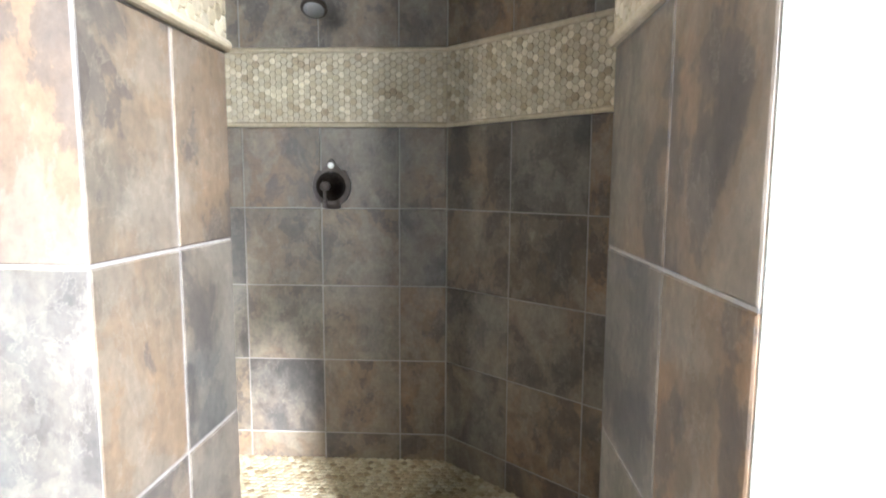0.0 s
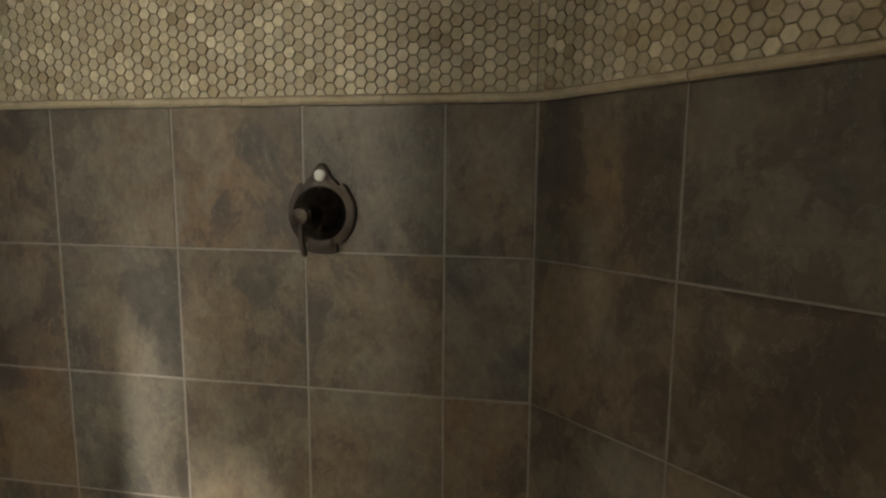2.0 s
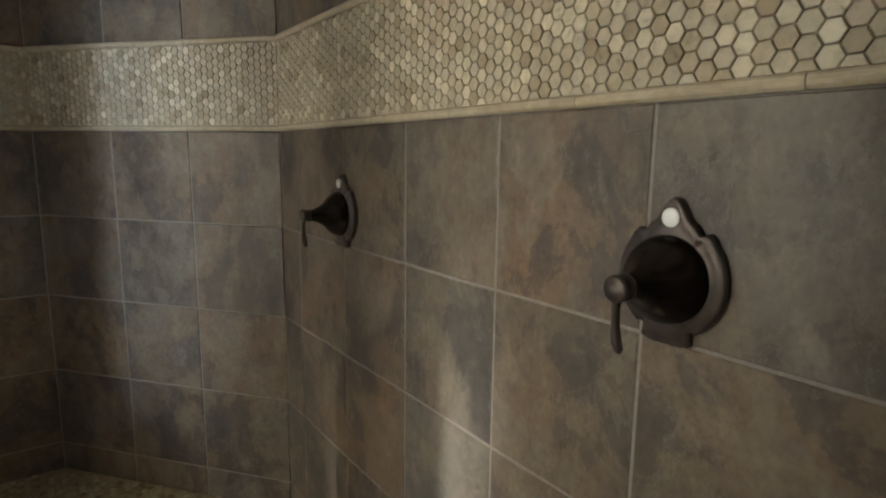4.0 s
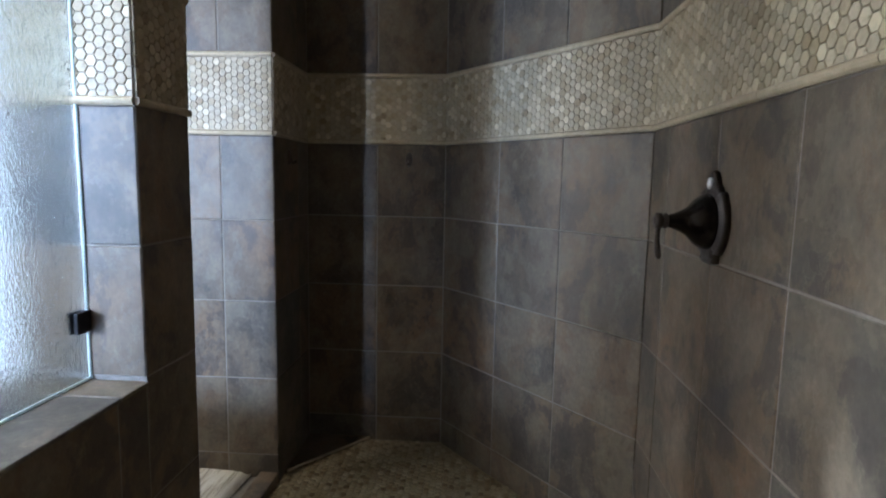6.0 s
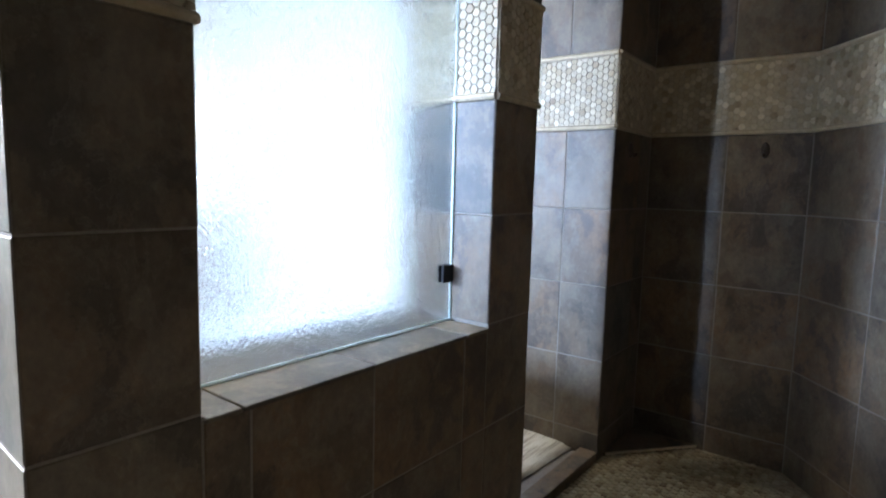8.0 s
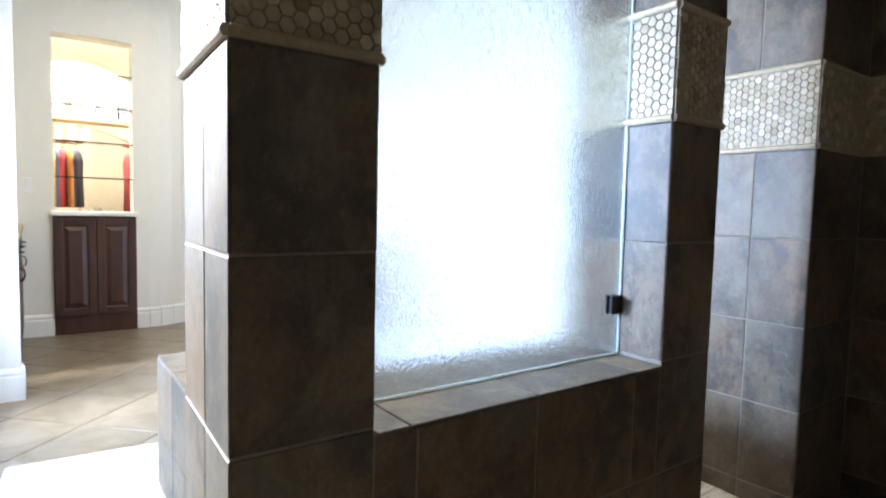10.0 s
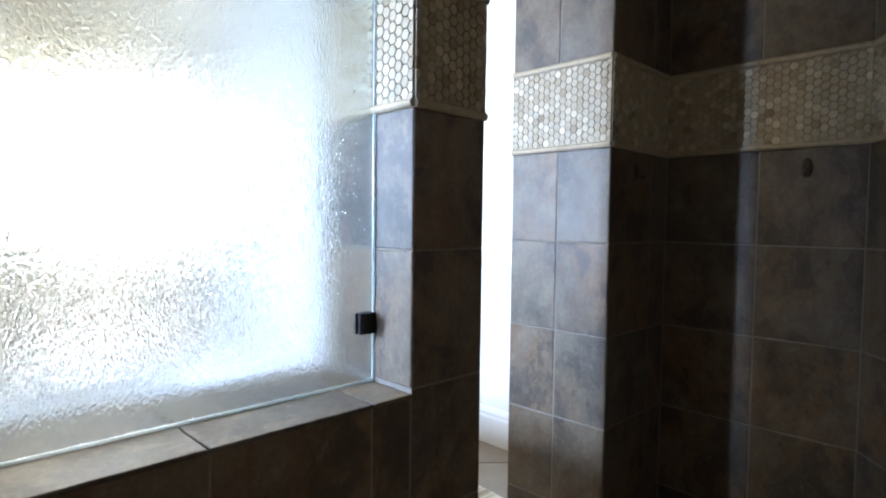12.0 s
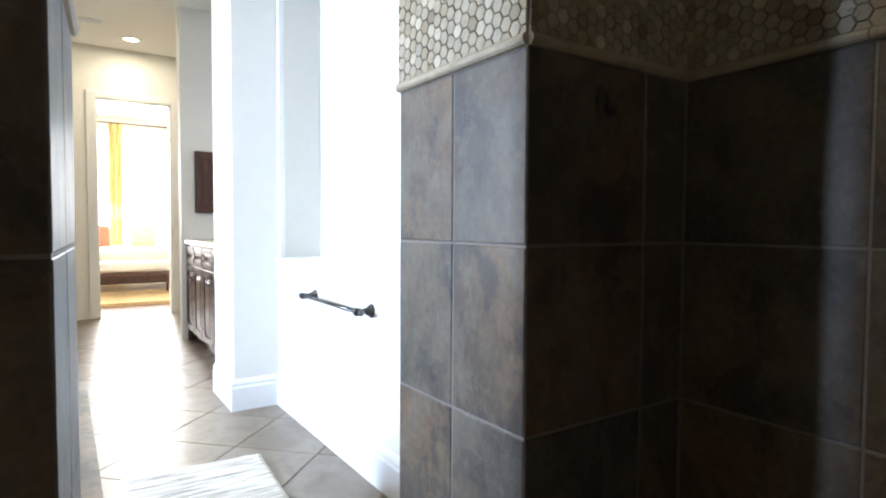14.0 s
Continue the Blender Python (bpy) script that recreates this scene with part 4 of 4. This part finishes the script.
cab = thing("closet_cabinet", ((OX0 + OX1) / 2, CY, FLOOR_B), "dark brown two-door cabinet below the closet pass-through", "cabinet")
bm = bmesh.new()
box(bm, OX0 - 0.015, OX1 + 0.015, CY - 0.001, CY + 0.02, FLOOR_B, 0.925)
part("body", bm, M_WOOD, cab)
for k in range(2):
    w = (OX1 - OX0 + 0.02) / 2
    panel_door(cab, pose(OX1 + 0.01 - k * w - 0.004, CY + 0.021, 0.115, 0, 0, 180), w - 0.008, 0.79)
bm = bmesh.new()
box(bm, OX0 - 0.03, OX1 + 0.03, CY - 0.22, CY + 0.05, 0.927, 0.962, 0.006)
part("countertop", bm, M_TRIM, cab, "cream stone counter slab")

for zz in (1.235, 1.525, 1.815, 2.085):
    bm = bmesh.new()
    box(bm, OX0 + 0.001, OX1 - 0.001, CY - 0.195, CY - 0.010, zz, zz + 0.008)
    solo("glass_shelf", bm, M_CLEAR, "thin glass shelf across the closet pass-through", "shelf", "pass-through shelves")
    bm = bmesh.new()
    box(bm, OX0 + 0.002, OX1 - 0.002, CY - 0.0095, CY - 0.004, zz - 0.001, zz + 0.009)
    solo("shelf_edge", bm, M_CLIP, "dark edge strip along a glass shelf", "shelf edge", "pass-through shelves")
CBY = -6.1
before = set(scene.objects)
painted("wall_closet_far", [(-1.28, CBY), (0.80, CBY), (0.80, CBY - 0.12), (-1.28, CBY - 0.12)], FLOOR_B - 0.05, 2.9)
painted("wall_closet_east", [(0.62, CY - 0.19), (0.74, CY - 0.19), (0.74, CBY), (0.62, CBY)], FLOOR_B - 0.05, 2.9)
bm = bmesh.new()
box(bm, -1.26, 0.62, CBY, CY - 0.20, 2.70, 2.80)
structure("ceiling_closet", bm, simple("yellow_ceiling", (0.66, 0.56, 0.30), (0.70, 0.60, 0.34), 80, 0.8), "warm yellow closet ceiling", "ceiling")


def arch(name, y, x0, x1, zs, ztop, rise, thick, mat, label):
    """A flat board pierced by a segmental arch."""
    bm = bmesh.new()
    n = 24
    for yy in (y, y - thick):
        lo = [bm.verts.new((x0 + (x1 - x0) * k / n, yy, zs + rise * math.sin(math.pi * k / n) ** 0.7)) for k in range(n + 1)]
        hi = [bm.verts.new((x0 + (x1 - x0) * k / n, yy, ztop)) for k in range(n + 1)]
        for k in range(n):
            bm.faces.new((lo[k], lo[k + 1], hi[k + 1], hi[k]))
        if yy == y:
            first = (lo, hi)
    for a, b in ((first[0], lo), (first[1], hi)):
        for k in range(n):
            bm.faces.new((a[k], b[k], b[k + 1], a[k + 1]))
    return structure(name, bm, mat, label, "arch")


arch("trim", CY - 0.42, -0.93, 0.05, 2.05, 2.42, 0.20, 0.10, M_PAINT, "cream plastered arch inside the closet")
arch("trim", CBY + 0.55, -1.1, 0.3, 1.62, 1.86, 0.22, 0.12, M_PAINT, "cream plastered arch over the closet shelves")

shelf = thing("closet_shelf", (-0.4, CBY + 0.45, 1.88), "wooden closet shelf holding a row of books and boxes", "shelf")
bm = bmesh.new()
box(bm, -1.24, 0.60, CBY + 0.40, CBY + 0.72, 1.875, 1.92, 0.004)
part("board", bm, M_SHELFWOOD, shelf)
random.seed(4)
bk = -1.1
cols = [(0.40, 0.12, 0.08), (0.10, 0.12, 0.22), (0.45, 0.40, 0.30), (0.08, 0.07, 0.07), (0.52, 0.50, 0.60), (0.16, 0.20, 0.14), (0.60, 0.58, 0.55)]
while bk < 0.4:
    w, h = random.uniform(0.03, 0.09), random.uniform(0.14, 0.26)
    bm = bmesh.new()
    box(bm, bk, bk + w, CBY + 0.44, CBY + 0.66, 1.921, 1.921 + h, 0.003)
    c = random.choice(cols)
    solo("book", bm, simple("book_cover", tuple(v * 0.8 for v in c), c, 30, 0.6, 0.0), "upright book or box on the closet shelf", "book", "closet shelf books")
    bk += w + random.uniform(0.004, 0.05)


def clothes_rail(y, x0, x1, z):
    bm = bmesh.new()
    tube(bm, [(x0, y, z), (x1, y, z)], 0.012, 10)
    return solo("clothes_rail", bm, M_CHROME, "thin metal clothes rail in the closet", "rail", "closet rails", True)


def garment(x, y, z, w, h, c, turn):
    """A hanging shirt or jacket with sloped shoulders, folds and a hanger."""
    g = thing("garment", (x, y, z), "garment hanging on the closet rail", "clothes", "hanging clothes")
    m = pose(x, y, z, 0, 0, turn)
    bm = bmesh.new()
    n = 14
    rings = []
    for zz, half, deep in ((-0.05, 0.06, 0.03), (-0.09, w * 0.42, 0.05), (-0.16, w * 0.5, 0.06), (-h * 0.5, w * 0.47, 0.055), (-h, w * 0.5, 0.06)):
        ring = []
        for k in range(n * 2):
            a = k * math.pi / n
            fold = 1 + 0.18 * math.sin(a * 7 + zz * 6) * (1 if zz < -0.12 else 0.3)
            ring.append(bm.verts.new(m @ Vector((half * math.cos(a), deep * math.sin(a) * fold, zz))))
        rings.append(ring)
    for a, b in zip(rings, rings[1:]):
        for k in range(2 * n):
            bm.faces.new((a[k], a[(k + 1) % (2 * n)], b[(k + 1) % (2 * n)], b[k]))
    bm.faces.new(rings[0])
    bm.faces.new(rings[-1][::-1])
    part("cloth", bm, simple("garment_cloth", tuple(v * 0.75 for v in c), c, 40, 0.9, 0.2, 0.003), g, "", True)
    bm = bmesh.new()
    tube(bm, [m @ Vector(p) for p in ((0, 0, -0.06), (0, 0, -0.02), (0.012, 0, 0.0), (0, 0, 0.015), (-0.012, 0, 0.004))], 0.003, 6)
    part("hanger", bm, M_CHROME, g, "", True)


for x0, x1, z in ((-1.24, -0.90, 1.62), (-0.48, 0.60, 1.62), (-0.48, 0.60, 0.92)):
    clothes_rail(CBY + 0.95, x0, x1, z)
pal = [(0.03, 0.03, 0.05), (0.45, 0.20, 0.06), (0.30, 0.03, 0.04), (0.10, 0.10, 0.20), (0.62, 0.42, 0.10), (0.20, 0.16, 0.22), (0.02, 0.02, 0.02)]
for k in range(9):
    garment(-0.45 + 0.058 * k, CBY + 0.95, 1.605, 0.46, 0.62, pal[k % 7], 90 + random.uniform(-12, 12))
    garment(-0.45 + 0.058 * k, CBY + 0.95, 0.905, 0.44, 0.60, pal[(k * 3 + 2) % 7], 90 + random.uniform(-12, 12))
for k in range(3):
    garment(-0.93 - 0.09 * k, CBY + 0.95, 1.605, 0.46, 0.66, pal[(k + 2) % 7], 90 + random.uniform(-12, 12))
for zz in (0.62, 0.88):
    bm = bmesh.new()
    box(bm, -0.90, -0.32, CBY + 0.001, CBY + 0.62, zz, zz + 0.025, 0.003)
    solo("shoe_shelf", bm, M_TRIM, "white shoe shelf in the closet", "shelf", "closet shoe shelves")


def shoe(x, y, z, c):
    bm = bmesh.new()
    rings = []
    for t, w, h in ((0, 0.022, 0.055), (0.05, 0.030, 0.075), (0.12, 0.034, 0.05), (0.20, 0.037, 0.035), (0.25, 0.024, 0.022), (0.262, 0.006, 0.01)):
        rings.append([bm.verts.new((x + w * math.cos(a * math.pi / 8), y + t, z + h * max(0.0, math.sin(a * math.pi / 8)))) for a in range(9)])
    for a, b in zip(rings, rings[1:]):
        for k in range(8):
            bm.faces.new((a[k], a[k + 1], b[k + 1], b[k]))
        bm.faces.new((a[0], b[0], b[8], a[8]))
    bm.faces.new(rings[0])
    bm.faces.new(rings[-1][::-1])
    solo("shoe", bm, simple("shoe_leather", tuple(v * 0.7 for v in c), c, 40, 0.4, 0.0), "leather shoe on the closet shelf", "shoe", "shoes in the closet", True)


for k in range(6):
    shoe(-0.85 + 0.092 * k, CBY + 0.34, 0.645, (0.02, 0.02, 0.02) if k < 4 else (0.35, 0.12, 0.06))
    if k < 4:
        shoe(-0.80 + 0.092 * k, CBY + 0.34, 0.905, (0.45, 0.42, 0.36))


for ob in set(scene.objects) - before:
    if not ob.parent:
        ob.location.x -= 0.15


# ---- ceiling fittings ----
def can_fitting(x, y, z, label):
    c = thing("recessed_light", (x, y, z), label, "ceiling light", "recessed lights")
    bm = bmesh.new()
    m = pose(x, y, z, 180, 0, 0)
    lathe(bm, [(0.095, 0.0), (0.095, 0.006), (0.075, 0.010), (0.072, 0.002)], m, 32)
    part("trim_ring", bm, M_PLASTIC, c, "", True)
    bm = bmesh.new()
    lathe(bm, [(0.071, 0.0008), (0.066, 0.0035)], m, 32)
    part("lens", bm, M_LENS, c, "glowing warm lens", True)


can_fitting(-2.43, -5.35, CEIL - 0.001, "glowing recessed ceiling light in the hall")
can_fitting(-1.3, -2.4, CEIL - 0.001, "glowing recessed ceiling light in the bathroom")
# fitting for the added, unseen lamp over the tub
can_fitting(-1.15, -0.1, CEIL - 0.001, "glowing recessed ceiling light added out of view above the tub")
can_fitting(-0.62, -5.2, 2.699, "glowing recessed ceiling light in the closet")


def air_vent(x, y, z, w, d, label):
    v = thing("air_vent", (x, y, z), label, "vent")
    bm = bmesh.new()
    for x0, x1, y0, y1 in ((-w / 2, w / 2, -d / 2, -d / 2 + 0.02), (-w / 2, w / 2, d / 2 - 0.02, d / 2), (-w / 2, -w / 2 + 0.02, -d / 2 + 0.02, d / 2 - 0.02), (w / 2 - 0.02, w / 2, -d / 2 + 0.02, d / 2 - 0.02)):
        box(bm, x + x0, x + x1, y + y0, y + y1, z - 0.012, z, 0.002)
    part("frame", bm, M_PLASTIC, v)
    n = 5
    for k in range(n):
        yy = y - d / 2 + 0.03 + (d - 0.06) * k / (n - 1)
        bm = bmesh.new()
        box(bm, x - w / 2 + 0.02, x + w / 2 - 0.02, yy - 0.004, yy + 0.004, z - 0.010, z - 0.002)
        part("slat", bm, M_PLASTIC, v)


air_vent(-0.64, -4.85, 2.699, 0.34, 0.14, "white slotted air vent in the closet ceiling")
air_vent(-2.0, -4.95, CEIL - 0.001, 0.32, 0.14, "white slotted air vent in the hall ceiling")
sw = thing("light_switch", (-0.19, CY, 1.16), "white light switch plate on the cream wall", "light switch")
bm = bmesh.new()
box(bm, -0.235, -0.145, CY + 0.0005, CY + 0.007, 1.10, 1.22, 0.003)
part("plate", bm, M_PLASTIC, sw)
for xx in (-0.208, -0.172):
    bm = bmesh.new()
    box(bm, xx - 0.008, xx + 0.008, CY + 0.007, CY + 0.013, 1.145, 1.175, 0.002)
    part("toggle", bm, M_PLASTIC, sw)

# ---- shower floor stones ----
random.seed(11)


def inside(x, y):
    if not (-2.815 < x < 0.525 and 0.80 < y < 2.05):
        return False
    if (x - C2[0]) * 0.646 - (y - C2[1]) * 0.767 < 0.0:
        return False
    return (x - C1[0]) * 0.660 + (y - C1[1]) * 0.681 < 0.0


bm = bmesh.new()
P = 0.027
r = 0
yy = 0.81
while yy < 2.06:
    xx = -2.815 + (r % 2) * P / 2
    while xx < 0.53:
        if inside(xx, yy):
            px, py = xx + random.uniform(-0.003, 0.003), yy + random.uniform(-0.003, 0.003)
            rx_, ry_ = P * random.uniform(0.46, 0.54), P * random.uniform(0.43, 0.50)
            rot = random.uniform(0, 1)
            h = random.uniform(0.0, 0.0015)
            lo, hi = [], []
            for k in range(7):
                a = rot + k * math.tau / 7
                q = random.uniform(0.9, 1.08)
                lo.append(bm.verts.new((px + rx_ * q * math.cos(a), py + ry_ * q * math.sin(a), FLOOR_S - 0.004)))
                hi.append(bm.verts.new((px + rx_ * 0.84 * q * math.cos(a), py + ry_ * 0.84 * q * math.sin(a), FLOOR_S + h)))
            bm.faces.new(hi)
            for k in range(7):
                bm.faces.new((lo[k], lo[(k + 1) % 7], hi[(k + 1) % 7], hi[k]))
        xx += P
    yy += P * 0.88
    r += 1
stones = part("mosaic_stones", bm, M_PEBBLE, shower_floor)
stones["kind"] = "stuff"

# ---- bathroom floor tiles, laid diagonally ----
S = 0.412
FT = bmesh.new()
box(FT, -S / 2 + 0.0025, S / 2 - 0.0025, -S / 2 + 0.0025, S / 2 - 0.0025, -0.008, 0.0, 0.002, 1)
floor_me = mesh_of("floor_tile", FT, M_FLOOR)
H = S / math.sqrt(2)
for a in range(-12, 14):
    for b in range(-14, 14):
        if (a + b) % 2:
            continue
        x, y = -2.170 + a * H, -1.847 + b * H
        near = -3.15 < x < 2.4 and -5.95 < y < 0.42
        if not near or (x > 1.2) or (x > -1.2 and y < -4.25):
            continue
        ob = new("floor_tile", floor_me)
        ob.matrix_world = pose(x, y, FLOOR_B, 0, 0, 45)
        ob.parent = bath_floor

# ---- wall tiles, liners and mosaic ----
for parent, m, u, w, a, b in TILES:
    ob = new("tile", tile_mesh(w - u - GAP, b - a - GAP))
    ob.matrix_world = m @ Matrix.Translation((-(u + w) / 2, random.uniform(-0.0004, 0.0004), (a + b) / 2)) @ pose(0, 0, 0, random.uniform(-0.12, 0.12), random.uniform(-0.1, 0.1), random.uniform(-0.12, 0.12))
    ob.parent = parent

LINER_MESHES = {}


def liner_mesh(length):
    key = round(length, 3)
    if key not in LINER_MESHES:
        bm = bmesh.new()
        prof = [(0.004, -0.009), (-0.006, -0.009), (-0.010, -0.005), (-0.0115, 0.0), (-0.010, 0.005), (-0.006, 0.009), (0.004, 0.009)]
        ends = [[bm.verts.new((x, y, z)) for y, z in prof] for x in (-length / 2, length / 2)]
        for k in range(len(prof) - 1):
            bm.faces.new((ends[0][k], ends[0][k + 1], ends[1][k + 1], ends[1][k]))
        bm.faces.new(ends[0])
        bm.faces.new(ends[1][::-1])
        LINER_MESHES[key] = mesh_of("liner", bm, M_LINER)
    return LINER_MESHES[key]


for parent, m, length, z, h in LINERS:
    n = max(1, round(length / 0.305))
    for k in range(n):
        u0, u1 = length * k / n + 0.0008, length * (k + 1) / n - 0.0008
        ob = new("liner", liner_mesh(u1 - u0))
        ob.matrix_world = m @ Matrix.Translation((-(u0 + u1) / 2, random.uniform(-0.0006, 0.0006), z + h / 2))
        ob.parent = parent

R6 = 0.0256 / math.sqrt(3)
STEP_U, STEP_Z = 1.5 * R6, 0.0256


def hex_pts(u, z, r):
    return [(u + r * math.cos(k * math.pi / 3), z + r * math.sin(k * math.pi / 3)) for k in range(6)]


def clip(poly, u0, u1, z0, z1):
    for ax, lim, keep in ((0, u0, 1), (0, u1, -1), (1, z0, 1), (1, z1, -1)):
        out = []
        for p, q in zip(poly, poly[1:] + poly[:1]):
            ip, iq = (p[ax] - lim) * keep >= 0, (q[ax] - lim) * keep >= 0
            if ip:
                out.append(p)
            if ip != iq:
                t = (lim - p[ax]) / (q[ax] - p[ax])
                out.append((p[0] + (q[0] - p[0]) * t, p[1] + (q[1] - p[1]) * t))
        poly = out
        if len(poly) < 3:
            return []
    return poly


bm = bmesh.new()
lo = [bm.verts.new((x, 0.004, z)) for x, z in hex_pts(0, 0, R6 - 0.0011)]
mi = [bm.verts.new((x, -0.0022, z)) for x, z in hex_pts(0, 0, R6 - 0.0011)]
hi = [bm.verts.new((x, -0.0034, z)) for x, z in hex_pts(0, 0, R6 - 0.0022)]
bm.faces.new(hi)
for a_, b_ in ((lo, mi), (mi, hi)):
    for k in range(6):
        bm.faces.new((a_[k], a_[(k + 1) % 6], b_[(k + 1) % 6], b_[k]))
HEX_ME = mesh_of("hex_tile", bm, M_HEX)

picked = 0
for parent, m, length in HEXES:
    z0, z1 = BAND[0] + 0.018, BAND[1] - 0.018
    verts, faces = [], []
    for c in range(-1, int(length / STEP_U) + 3):
        for q in range(-1, int((z1 - z0) / STEP_Z) + 3):
            u = c * STEP_U + 0.006
            z = z0 + q * STEP_Z + (STEP_Z / 2 if c % 2 else 0)
            full = clip(hex_pts(u, z, R6 - 0.0011), 0.002, length - 0.002, z0 + 0.001, z1 - 0.001)
            if len(full) < 3:
                continue
            dy = random.uniform(-0.0005, 0.0005)
            whole = R6 < u < length - R6 and z0 + 0.014 < z < z1 - 0.014
            if whole and parent is wall_back and 0.15 < u < 0.95 and picked < 300:
                picked += 1
                ob = new("hex_tile", HEX_ME)
                ob.matrix_world = m @ Matrix.Translation((-u, dy, z))
                ob.parent = parent
                continue
            cu = sum(p[0] for p in full) / len(full)
            cz = sum(p[1] for p in full) / len(full)
            s = len(verts)
            n = len(full)
            for f, d in ((1.0, 0.004), (1.0, -0.0022), (0.93, -0.0034)):
                for pu, pz in full:
                    v = m @ Vector((-(cu + (pu - cu) * f), d + dy, cz + (pz - cz) * f))
                    verts.append(tuple(v))
            faces.append([s + 2 * n + k for k in range(n)])
            for ring in (0, 1):
                for k in range(n):
                    a_ = s + ring * n + k
                    b_ = s + ring * n + (k + 1) % n
                    faces.append([a_, b_, b_ + n, a_ + n])
    me = bpy.data.meshes.new("mosaic")
    me.from_pydata(verts, [], faces)
    tmp = bmesh.new()
    tmp.from_mesh(me)
    bmesh.ops.recalc_face_normals(tmp, faces=tmp.faces)
    tmp.to_mesh(me)
    tmp.free()
    me.materials.append(M_HEXI)
    ob = new("mosaic", me)
    ob.parent = parent
    ob["kind"] = "stuff"
    # mosaic bed, just proud of the wall core
    bm = bmesh.new()
    vs = [bm.verts.new(m @ Vector((-a_, y_, z_))) for y_ in (0.001, 0.006) for a_, z_ in ((0.0015, BAND[0]), (length - 0.0015, BAND[0]), (length - 0.0015, BAND[1]), (0.0015, BAND[1]))]
    for q in ((0, 1, 2, 3), (7, 6, 5, 4), (0, 4, 5, 1), (1, 5, 6, 2), (2, 6, 7, 3), (3, 7, 4, 0)):
        bm.faces.new([vs[k] for k in q])
    ob = new("mosaic_bed", mesh_of("mosaic_bed", bm, M_MGROUT))
    ob.parent = parent
